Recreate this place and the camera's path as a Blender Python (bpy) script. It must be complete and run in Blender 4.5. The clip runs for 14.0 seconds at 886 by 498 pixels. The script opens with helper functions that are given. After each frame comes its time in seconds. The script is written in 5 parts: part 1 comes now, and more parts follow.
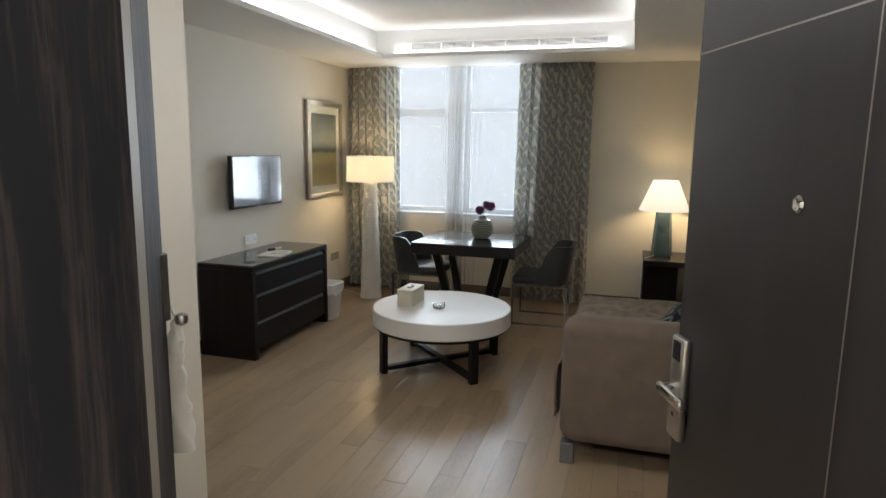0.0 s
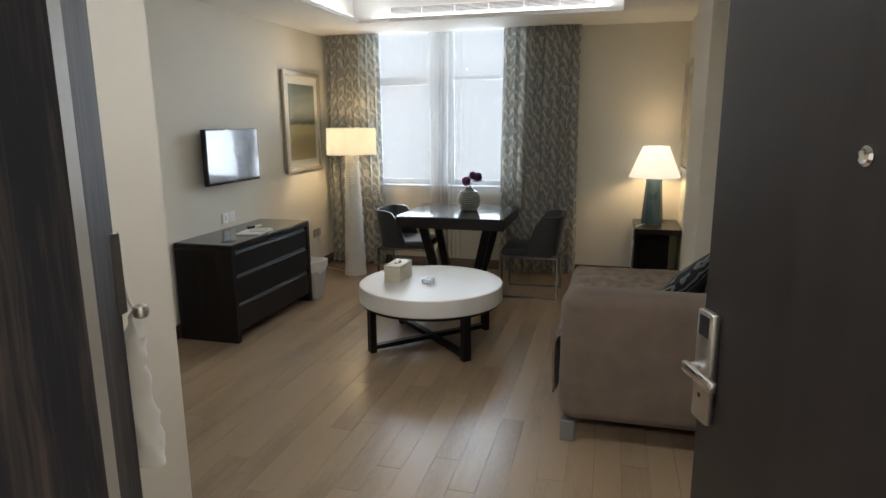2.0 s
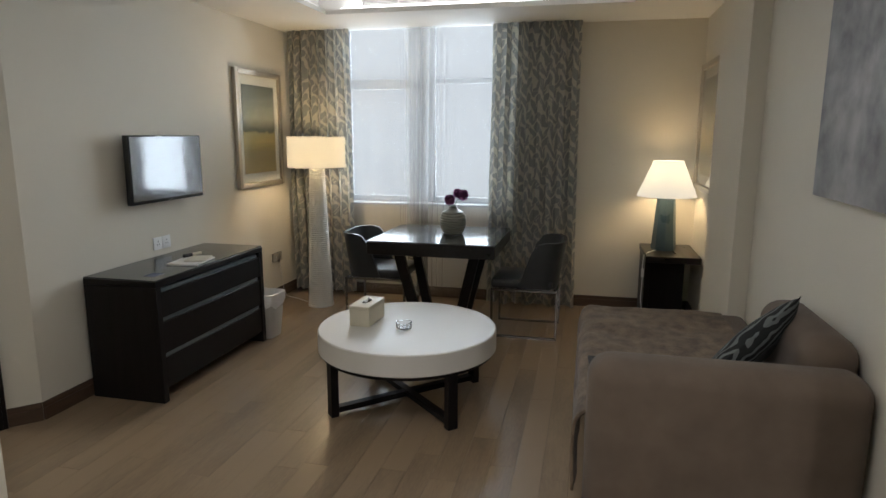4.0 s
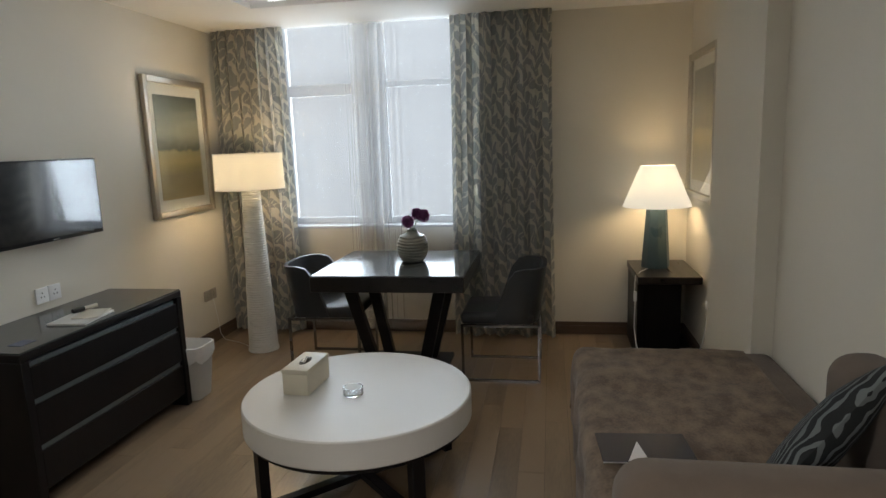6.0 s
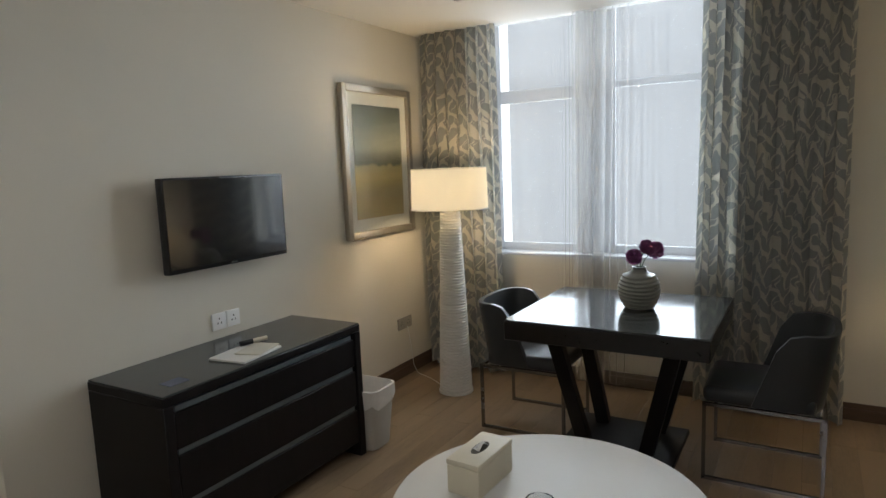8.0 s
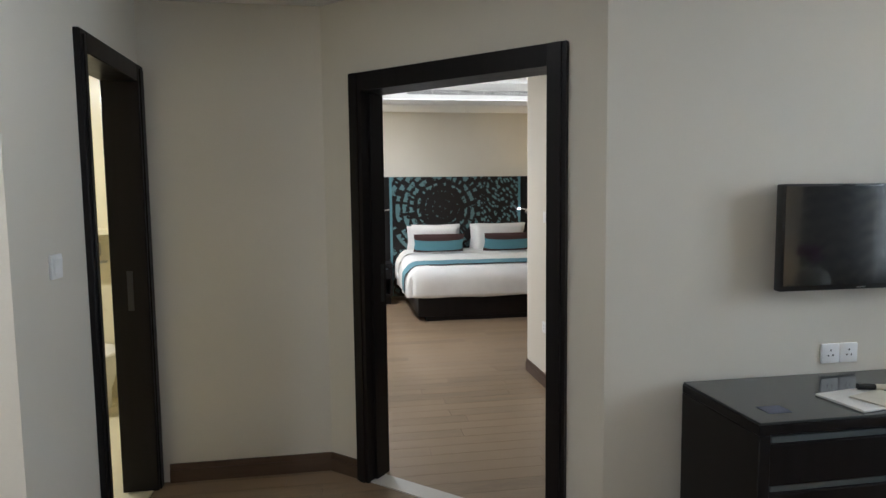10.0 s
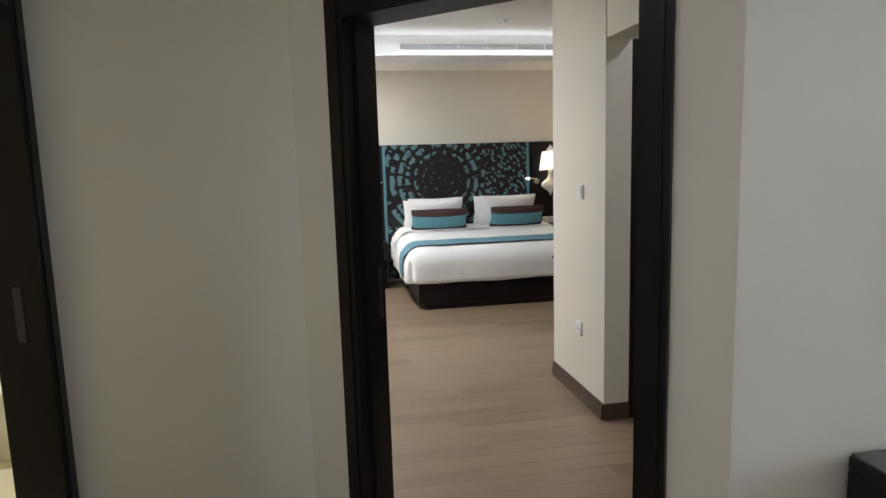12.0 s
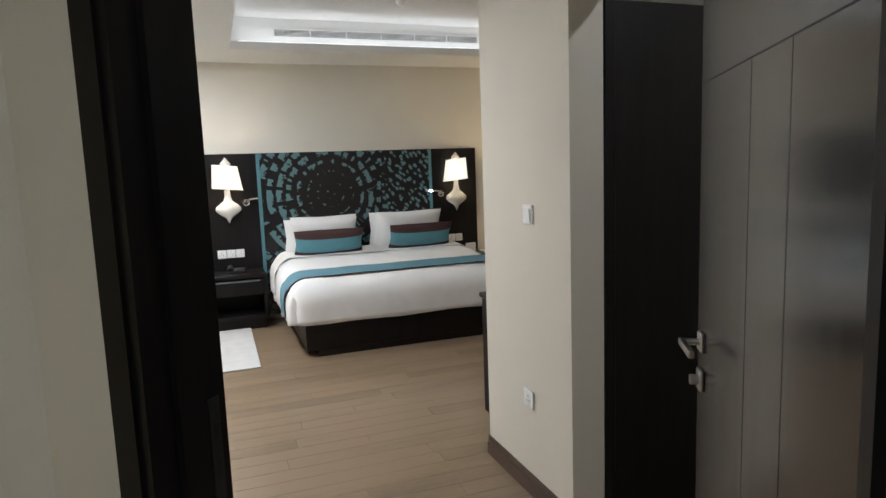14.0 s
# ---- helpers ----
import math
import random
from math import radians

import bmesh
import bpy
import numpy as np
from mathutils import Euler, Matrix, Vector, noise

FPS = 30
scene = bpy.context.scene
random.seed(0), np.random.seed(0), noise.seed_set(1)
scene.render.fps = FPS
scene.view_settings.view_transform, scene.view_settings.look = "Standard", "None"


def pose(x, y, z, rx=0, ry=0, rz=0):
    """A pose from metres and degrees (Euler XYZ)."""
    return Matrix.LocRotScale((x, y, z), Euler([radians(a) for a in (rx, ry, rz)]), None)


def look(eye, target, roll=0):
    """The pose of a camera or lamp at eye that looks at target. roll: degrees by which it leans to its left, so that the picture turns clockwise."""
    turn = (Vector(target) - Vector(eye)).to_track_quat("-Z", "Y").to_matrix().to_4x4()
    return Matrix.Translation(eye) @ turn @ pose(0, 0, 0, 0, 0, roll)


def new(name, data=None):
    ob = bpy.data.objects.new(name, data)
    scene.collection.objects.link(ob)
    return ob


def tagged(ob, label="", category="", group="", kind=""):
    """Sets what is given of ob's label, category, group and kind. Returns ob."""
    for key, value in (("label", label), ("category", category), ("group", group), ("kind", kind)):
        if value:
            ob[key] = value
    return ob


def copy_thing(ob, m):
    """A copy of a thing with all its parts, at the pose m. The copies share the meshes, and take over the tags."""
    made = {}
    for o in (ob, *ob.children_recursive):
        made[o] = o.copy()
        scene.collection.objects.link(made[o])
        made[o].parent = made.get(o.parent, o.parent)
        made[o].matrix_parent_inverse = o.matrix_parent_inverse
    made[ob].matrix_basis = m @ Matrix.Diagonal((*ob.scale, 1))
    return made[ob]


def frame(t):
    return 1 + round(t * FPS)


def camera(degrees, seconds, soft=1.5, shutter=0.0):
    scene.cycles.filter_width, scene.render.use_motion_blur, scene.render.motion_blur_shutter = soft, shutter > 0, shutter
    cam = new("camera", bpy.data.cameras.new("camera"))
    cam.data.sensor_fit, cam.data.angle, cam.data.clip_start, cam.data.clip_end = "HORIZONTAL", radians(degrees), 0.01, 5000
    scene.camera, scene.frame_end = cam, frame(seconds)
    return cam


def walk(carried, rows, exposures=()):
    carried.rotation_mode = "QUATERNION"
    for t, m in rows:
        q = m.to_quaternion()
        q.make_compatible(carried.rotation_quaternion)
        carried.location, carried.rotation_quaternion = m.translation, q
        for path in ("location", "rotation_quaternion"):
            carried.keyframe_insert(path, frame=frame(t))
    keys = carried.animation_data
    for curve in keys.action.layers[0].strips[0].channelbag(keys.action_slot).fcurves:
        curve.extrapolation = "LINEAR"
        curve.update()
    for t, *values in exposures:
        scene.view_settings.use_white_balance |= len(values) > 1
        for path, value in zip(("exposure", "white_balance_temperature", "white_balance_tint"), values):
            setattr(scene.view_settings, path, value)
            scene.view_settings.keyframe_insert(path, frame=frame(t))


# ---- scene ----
cam = camera(70.6, 14.0)
PATH = [
    (0, (0.225, -0.007, 1.627), (-0.344, 1.884, 1.308), 0.8),
    (0.5, (0.181, -0.001, 1.63), (-0.32, 1.909, 1.316), 0.7),
    (1, (0.156, 0.022, 1.618), (-0.34, 1.929, 1.275), -0.4),
    (1.5, (0.138, 0.061, 1.609), (-0.309, 1.977, 1.25), -0.0),
    (2, (0.135, 0.149, 1.593), (-0.375, 2.041, 1.192), -0.4),
    (2.5, (0.112, 0.402, 1.558), (-0.45, 2.291, 1.213), -0.4),
    (3, (0.042, 0.574, 1.564), (-0.516, 2.456, 1.183), 0.6),
    (3.2, (-0.035, 0.662, 1.557), (-0.499, 2.57, 1.177), 1.1),
    (5.3, (-0.166, 1.447, 1.551), (-0.6, 3.371, 1.218), -1.0),
    (5.5, (-0.227, 1.517, 1.566), (-0.589, 3.458, 1.245), -1.6),
    (6, (-0.218, 1.762, 1.56), (-0.56, 3.704, 1.224), -2.0),
    (6.5, (-0.223, 2.036, 1.543), (-0.65, 3.965, 1.236), 1.3),
    (7, (-0.25, 2.279, 1.533), (-0.738, 4.194, 1.227), 0.1),
    (7.5, (-0.35, 2.462, 1.556), (-1.013, 4.33, 1.288), -1.6),
    (8, (-0.397, 2.578, 1.558), (-1.402, 4.286, 1.289), -2.2),
    (8.5, (-0.404, 2.651, 1.524), (-1.88, 3.979, 1.283), -2.1),
    (9, (-0.438, 2.635, 1.521), (-2.254, 3.436, 1.273), -1.9),
    (9.2, (-0.475, 2.599, 1.514), (-2.366, 3.201, 1.26), -1.6),
    (11.3, (-1.053, 2.594, 1.521), (-3.035, 2.771, 1.322), -0.1),
    (11.5, (-1.189, 2.614, 1.522), (-3.167, 2.778, 1.279), 0.2),
    (12, (-1.559, 2.643, 1.537), (-3.511, 2.979, 1.262), -1.7),
    (12.5, (-1.919, 2.729, 1.515), (-3.871, 3.05, 1.222), -2.1),
    (13, (-2.216, 2.765, 1.511), (-4.151, 3.159, 1.195), -0.5),
    (13.5, (-2.477, 2.746, 1.55), (-4.346, 3.387, 1.239), -0.4),
    (14, (-2.73, 2.829, 1.551), (-4.594, 3.506, 1.293), -2.1),
]
DAY = 560
EXPOSURES = [(0, 0.68, 6100, 10), (2, 0.68, 6100, 10), (2.5, 0.52, 6050, 10), (3, 0.46, 6100, 10), (6.5, 0.36, 6150, 10), (8, 0.34, 6150, 10), (8.5, 0.36, 6100, 10), (9, 0.52, 5800, 10), (11.3, 0.85, 5700, 10), (12.5, 0.83, 5750, 10), (14, 0.67, 5700, 10)]
walk(cam, [(t, look(eye, target, roll)) for t, eye, target, roll in PATH], EXPOSURES)

# ---- world and light ----
world = bpy.data.worlds.new("sky")
world.use_nodes = True
scene.world = world
wn = world.node_tree.nodes
sky = wn.new("ShaderNodeTexSky")
sky.sky_type, sky.sun_disc, sky.sun_elevation, sky.sun_rotation = "NISHITA", False, radians(50), radians(200)
wn["Background"].inputs["Strength"].default_value = 0.06
world.node_tree.links.new(sky.outputs["Color"], wn["Background"].inputs["Color"])


def lamp(name, kind, power, colour, m, **settings):
    data = bpy.data.lights.new(name, kind)
    data.energy, data.color = power, colour
    if kind == "AREA":
        data.shape, data.size, data.size_y = "RECTANGLE", settings["size"][0], settings["size"][1]
    else:
        data.shadow_soft_size = settings.get("size", 0.04)
    ob = new(name, data)
    ob.matrix_world = m
    return ob


# daylight falling in at the window from the open sky above the street
lamp("sky_light", "AREA", DAY, (0.84, 0.93, 1.0), look((-1.63, 9.2, 2.4), (-1.5, 5.0, 1.5)), size=(6.0, 4.4))
sun = bpy.data.lights.new("sun", "SUN")
sun.energy, sun.angle, sun.color = 0.6, radians(15), (1.0, 0.96, 0.9)
new("sun", sun).matrix_world = look((0, -10, 12), (0, 0, 0))
WARM = (1.0, 0.71, 0.38)
COOL = (1.0, 0.97, 0.93)
lamp("floor_lamp_bulb", "POINT", 10, WARM, pose(-2.464, 6.2, 1.40), size=0.09)
lamp("bedroom_lamp_bulb", "POINT", 9, WARM, pose(-9.20, 6.36, 1.44), size=0.05)
lamp("table_lamp_bulb", "POINT", 7.5, WARM, pose(0.53, 6.45, 1.20), size=0.09)

# ---- materials ----


def material(name, colour, rough=0.6, metal=0.0, vary=0.12, scale=6.0, bump=0.05, grain=120.0, stretch=(1, 1, 1), coat=0.0, random_piece=0.0, sheen=0.0, spec=0.5, colour2=None, world_space=False):
    """A surface with large soft variation, fine grain and a little relief."""
    m = bpy.data.materials.new(name)
    m.use_nodes = True
    n, link = m.node_tree.nodes, m.node_tree.links.new
    b = n["Principled BSDF"]
    co = n.new("ShaderNodeTexCoord")
    mp = n.new("ShaderNodeMapping")
    mp.inputs["Scale"].default_value = stretch
    link(co.outputs["Object"], mp.inputs["Vector"])
    if world_space:
        geo, info0 = n.new("ShaderNodeNewGeometry"), n.new("ShaderNodeObjectInfo")
        shift = n.new("ShaderNodeVectorMath")
        shift.operation = "MULTIPLY_ADD"
        link(info0.outputs["Random"], shift.inputs[0])
        shift.inputs[1].default_value = (31.0, 17.0, 5.0)
        link(geo.outputs["Position"], shift.inputs[2])
        link(shift.outputs[0], mp.inputs["Vector"])
    big = n.new("ShaderNodeTexNoise")
    big.inputs["Scale"].default_value, big.inputs["Detail"].default_value = scale, 5
    fine = n.new("ShaderNodeTexNoise")
    fine.inputs["Scale"].default_value, fine.inputs["Detail"].default_value = grain, 3
    link(mp.outputs["Vector"], big.inputs["Vector"])
    link(mp.outputs["Vector"], fine.inputs["Vector"])
    add = n.new("ShaderNodeMath")
    add.operation = "MULTIPLY_ADD"
    link(fine.outputs["Fac"], add.inputs[0])
    add.inputs[1].default_value = 0.45
    link(big.outputs["Fac"], add.inputs[2])
    last = add.outputs[0]
    if random_piece:
        info = n.new("ShaderNodeObjectInfo")
        ra = n.new("ShaderNodeMath")
        ra.operation = "MULTIPLY_ADD"
        link(info.outputs["Random"], ra.inputs[0])
        ra.inputs[1].default_value = random_piece
        link(last, ra.inputs[2])
        last = ra.outputs[0]
    ramp = n.new("ShaderNodeValToRGB")
    lo = colour2 or [c * (1 - vary) for c in colour]
    hi = [min(1, c * (1 + vary)) for c in colour]
    ramp.color_ramp.elements[0].position, ramp.color_ramp.elements[0].color = 0.4, (*lo, 1)
    ramp.color_ramp.elements[1].position, ramp.color_ramp.elements[1].color = 1.0 + random_piece * 0.6, (*hi, 1)
    link(last, ramp.inputs["Fac"])
    link(ramp.outputs["Color"], b.inputs["Base Color"])
    rr = n.new("ShaderNodeMapRange")
    rr.inputs["To Min"].default_value, rr.inputs["To Max"].default_value = max(0.02, rough - 0.08), min(1, rough + 0.08)
    link(big.outputs["Fac"], rr.inputs["Value"])
    link(rr.outputs[0], b.inputs["Roughness"])
    b.inputs["Metallic"].default_value = metal
    b.inputs["Coat Weight"].default_value = coat
    b.inputs["Coat Roughness"].default_value = 0.15
    b.inputs["Sheen Weight"].default_value = sheen
    b.inputs["Specular IOR Level"].default_value = spec
    if bump:
        bp = n.new("ShaderNodeBump")
        bp.inputs["Strength"].default_value, bp.inputs["Distance"].default_value = bump, 0.004
        link(fine.outputs["Fac"], bp.inputs["Height"])
        link(bp.outputs["Normal"], b.inputs["Normal"])
    return m


def glowing(name, colour, strength, base=(0.8, 0.8, 0.8)):
    m = material(name, base, 0.7, bump=0.1, vary=0.03)
    b = m.node_tree.nodes["Principled BSDF"]
    b.inputs["Emission Color"].default_value, b.inputs["Emission Strength"].default_value = (*colour, 1), strength
    return m


def thin_glass(name):
    """A flat sheet of clear glass: straight through, with a reflection that grows at a slant."""
    m = bpy.data.materials.new(name)
    m.use_nodes = True
    n, link = m.node_tree.nodes, m.node_tree.links.new
    n.remove(n["Principled BSDF"])
    tr, gl, fr, mx = n.new("ShaderNodeBsdfTransparent"), n.new("ShaderNodeBsdfGlossy"), n.new("ShaderNodeLayerWeight"), n.new("ShaderNodeMixShader")
    po, sc = n.new("ShaderNodeMath"), n.new("ShaderNodeMath")
    po.operation, sc.operation = "POWER", "MULTIPLY_ADD"
    po.inputs[1].default_value, sc.inputs[1].default_value, sc.inputs[2].default_value = 5.0, 0.9, 0.035
    tr.inputs["Color"].default_value = (0.96, 0.97, 0.97, 1)
    gl.inputs["Roughness"].default_value = 0.02
    link(fr.outputs["Facing"], po.inputs[0])
    link(po.outputs[0], sc.inputs[0])
    link(sc.outputs[0], mx.inputs[0])
    link(tr.outputs[0], mx.inputs[1])
    link(gl.outputs[0], mx.inputs[2])
    link(mx.outputs[0], n["Material Output"].inputs["Surface"])
    return m


def thin_cloth(name, colour, through_share):
    """Woven cloth that lets part of the light straight through and scatters the rest."""
    m = bpy.data.materials.new(name)
    m.use_nodes = True
    n, link = m.node_tree.nodes, m.node_tree.links.new
    n.remove(n["Principled BSDF"])
    out = n["Material Output"]
    tr, tl, df = n.new("ShaderNodeBsdfTransparent"), n.new("ShaderNodeBsdfTranslucent"), n.new("ShaderNodeBsdfDiffuse")
    tl.inputs["Color"].default_value = df.inputs["Color"].default_value = (*colour, 1)
    m1, m2 = n.new("ShaderNodeMixShader"), n.new("ShaderNodeMixShader")
    m1.inputs[0].default_value = 0.7
    link(tl.outputs[0], m1.inputs[1])
    link(df.outputs[0], m1.inputs[2])
    wave = n.new("ShaderNodeTexNoise")
    wave.inputs["Scale"].default_value = 40
    co = n.new("ShaderNodeTexCoord")
    link(co.outputs["Object"], wave.inputs["Vector"])
    rg = n.new("ShaderNodeMapRange")
    rg.inputs["To Min"].default_value, rg.inputs["To Max"].default_value = 1 - through_share - 0.012, 1 - through_share + 0.012
    link(wave.outputs["Fac"], rg.inputs["Value"])
    link(rg.outputs[0], m2.inputs[0])
    link(tr.outputs[0], m2.inputs[1])
    link(m1.outputs[0], m2.inputs[2])
    link(m2.outputs[0], out.inputs["Surface"])
    return m


def shade_cloth(name, colour, glow, strength):
    """Lamp shade linen: lit from within by its bulb."""
    m = bpy.data.materials.new(name)
    m.use_nodes = True
    n, link = m.node_tree.nodes, m.node_tree.links.new
    n.remove(n["Principled BSDF"])
    tl, df, em = n.new("ShaderNodeBsdfTranslucent"), n.new("ShaderNodeBsdfDiffuse"), n.new("ShaderNodeEmission")
    tl.inputs["Color"].default_value = df.inputs["Color"].default_value = (*colour, 1)
    em.inputs["Color"].default_value, em.inputs["Strength"].default_value = (*glow, 1), strength
    mx, ad = n.new("ShaderNodeMixShader"), n.new("ShaderNodeAddShader")
    mx.inputs[0].default_value = 0.5
    link(tl.outputs[0], mx.inputs[1])
    link(df.outputs[0], mx.inputs[2])
    link(mx.outputs[0], ad.inputs[0])
    link(em.outputs[0], ad.inputs[1])
    link(ad.outputs[0], n["Material Output"].inputs["Surface"])
    return m


PAINT = material("cream_wall_paint", (0.70, 0.66, 0.57), 0.7, vary=0.04, scale=1.5, bump=0.06, grain=260)
WHITE = material("white_ceiling_paint", (0.77, 0.765, 0.74), 0.8, vary=0.03, scale=1.2, bump=0.04, grain=200)
DARK = material("dark_stained_wood", (0.009, 0.0075, 0.0075), 0.40, vary=0.35, scale=3, bump=0.05, grain=60, stretch=(8, 8, 0.6), spec=0.22)
DARKH = material("dark_stained_wood_along", (0.010, 0.008, 0.008), 0.3, vary=0.35, scale=3, bump=0.04, grain=60, stretch=(8, 0.6, 8), spec=0.35)
DOORWOOD = material("dark_door_veneer", (0.021, 0.018, 0.0175), 0.36, vary=0.3, scale=2, bump=0.04, grain=50, stretch=(10, 10, 0.5), spec=0.4)
BEDDOOR = material("lacquered_dark_door", (0.030, 0.026, 0.024), 0.2, vary=0.3, scale=2, bump=0.02, grain=50, stretch=(10, 10, 0.5), spec=0.6, coat=0.35)
JAMB = material("streaky_dark_jamb", (0.085, 0.064, 0.054), 0.6, vary=0.3, scale=0.9, bump=0.05, grain=11, stretch=(9, 9, 0.6), colour2=(0.017, 0.018, 0.023))
_n = JAMB.node_tree.nodes
for _k in _n:
    if _k.type == "TEX_NOISE":
        _k.inputs["Distortion"].default_value = 0.9
    if _k.type == "VALTORGB":
        _k.color_ramp.elements[0].position, _k.color_ramp.elements[1].position = 0.70, 0.98
BASEB = material("brown_skirting", (0.085, 0.052, 0.034), 0.45, vary=0.3, scale=4, grain=60, stretch=(1, 1, 8))
PLANK = material("oak_plank", (0.246, 0.176, 0.110), 0.33, vary=0.14, scale=1.3, bump=0.03, grain=16, stretch=(7, 1.1, 7), random_piece=0.45, colour2=(0.138, 0.099, 0.062), coat=0.15, world_space=True)
PLANK_FAR = PLANK.copy()
PLANK_FAR.name = "oak_plank_further"
_n = PLANK_FAR.node_tree.nodes
_g = _n.new("ShaderNodeNewGeometry")
for _i in [k for k in _n if k.type == "OBJECT_INFO"]:
    for _l in list(_i.outputs["Random"].links):
        PLANK_FAR.node_tree.links.new(_g.outputs["Random Per Island"], _l.to_socket)
JOINT = material("floor_joint", (0.12, 0.084, 0.056), 0.8)
PLATE = material("dark_plate_steel", (0.055, 0.055, 0.06), 0.5, 0.6, vary=0.15, grain=300, bump=0.03)
DULL = material("dull_steel", (0.20, 0.20, 0.21), 0.5, 0.9, vary=0.15, grain=300, bump=0.03)
STEEL = material("brushed_steel", (0.55, 0.54, 0.52), 0.3, 1.0, vary=0.1, grain=300, bump=0.03)
DARKCHROME = material("dull_chrome", (0.26, 0.26, 0.27), 0.25, 1.0, vary=0.06, bump=0)
CHROME = material("chrome", (0.75, 0.75, 0.76), 0.12, 1.0, vary=0.04, bump=0)
PLASTIC = material("white_plastic", (0.84, 0.845, 0.84), 0.4, vary=0.04, bump=0.02)
GREYPL = material("grey_plastic", (0.36, 0.33, 0.28), 0.45, vary=0.06, bump=0.02)
BLACK = material("black_plastic", (0.012, 0.012, 0.013), 0.3, vary=0.2, bump=0.02)
SCREEN = material("black_screen", (0.006, 0.006, 0.007), 0.02, vary=0.2, bump=0, coat=1.0, spec=1.0)
LACQ = material("white_lacquer", (0.60, 0.58, 0.54), 0.42, vary=0.03, scale=3, bump=0.01, spec=0.4)
IVORY = material("ivory_leatherette", (0.62, 0.57, 0.45), 0.5, vary=0.06, bump=0.12, grain=320)
LEATHER = material("dark_grey_leather", (0.030, 0.033, 0.036), 0.36, vary=0.2, bump=0.15, grain=180)
FABRIC = material("taupe_velour", (0.135, 0.102, 0.077), 0.9, vary=0.22, scale=7, bump=0.4, grain=420, sheen=0.1, spec=0.2)
FUR = material("brown_plush_throw", (0.17, 0.123, 0.084), 0.95, vary=0.25, scale=14, bump=0.35, grain=110, stretch=(1, 0.7, 1), colour2=(0.095, 0.068, 0.046), sheen=0.12, spec=0.1)
_r = [k for k in FUR.node_tree.nodes if k.type == "VALTORGB"][0].color_ramp.elements
_r[0].position, _r[1].position = 0.55, 0.95
LINEN = material("white_bed_linen", (0.80, 0.79, 0.77), 0.85, vary=0.04, scale=5, bump=0.15, grain=300, spec=0.2)
TEAL = material("teal_cloth", (0.13, 0.26, 0.31), 0.8, vary=0.12, scale=9, bump=0.2, grain=350, spec=0.2)
BROWNCL = material("plum_brown_cloth", (0.065, 0.035, 0.032), 0.85, vary=0.15, bump=0.2, grain=350, spec=0.2)
TEALPAINT = material("teal_strip", (0.10, 0.24, 0.28), 0.4, vary=0.1)
CERAMIC = material("white_ceramic", (0.76, 0.74, 0.69), 0.3, vary=0.05, bump=0.05, grain=60)
BLUEGREY = material("blue_grey_ceramic", (0.085, 0.135, 0.15), 0.3, vary=0.2, scale=5, bump=0.03)
BINGREY = material("pale_grey_bin", (0.46, 0.44, 0.40), 0.5, vary=0.05)
LINER = material("white_bin_liner", (0.75, 0.74, 0.72), 0.45, vary=0.08, bump=0.5, grain=40)
SILVER = material("champagne_silver_frame", (0.50, 0.45, 0.37), 0.38, 0.75, vary=0.12, grain=90, stretch=(1, 1, 1))
MATBOARD = material("white_mat_board", (0.76, 0.74, 0.68), 0.8, vary=0.02)
PETAL = material("purple_petals", (0.26, 0.075, 0.22), 0.8, vary=0.35, scale=40, bump=0.5)
STEM = material("green_stem", (0.06, 0.10, 0.04), 0.7)
RUG = material("white_rug", (0.60, 0.59, 0.57), 0.95, vary=0.08, scale=10, bump=0.8, grain=120)
PAPER = material("white_paper", (0.72, 0.71, 0.68), 0.6, vary=0.03)
STONE = material("pale_threshold", (0.66, 0.64, 0.60), 0.35, vary=0.08)
TILE = material("cream_bath_tile", (0.74, 0.68, 0.50), 0.3, vary=0.05, bump=0.02)
GLASS = bpy.data.materials.new("clear_glass")
GLASS.use_nodes = True
_b = GLASS.node_tree.nodes["Principled BSDF"]
_b.inputs["Roughness"].default_value, _b.inputs["Transmission Weight"].default_value, _b.inputs["IOR"].default_value = 0.0, 1.0, 1.3
PANE = thin_glass("window_pane")
PICGLASS = thin_glass("picture_glass")
SHEER = thin_cloth("sheer_voile", (0.80, 0.80, 0.80), 0.74)
SHADE = shade_cloth("ivory_lamp_shade", (0.58, 0.55, 0.46), (1.0, 0.88, 0.68), 0.20)
SHADE2 = shade_cloth("white_lamp_shade", (0.52, 0.51, 0.46), (1.0, 0.92, 0.78), 0.34)
BACKDROP = bpy.data.materials.new("bright_haze")
BACKDROP.use_nodes = True
_b = BACKDROP.node_tree.nodes["Principled BSDF"]
_b.inputs["Base Color"].default_value = (0, 0, 0, 1)
_b.inputs["Emission Color"].default_value, _b.inputs["Emission Strength"].default_value = (0.96, 0.98, 1.0, 1), 0.42
COVE = glowing("cove_light_strip", (1.0, 0.965, 0.93), 3.9)
COVE_LOW = glowing("bedroom_light_strip", (1.0, 0.965, 0.91), 1.7)


def pattern_nodes(m):
    n = m.node_tree.nodes
    return n, m.node_tree.links.new, n["Principled BSDF"]


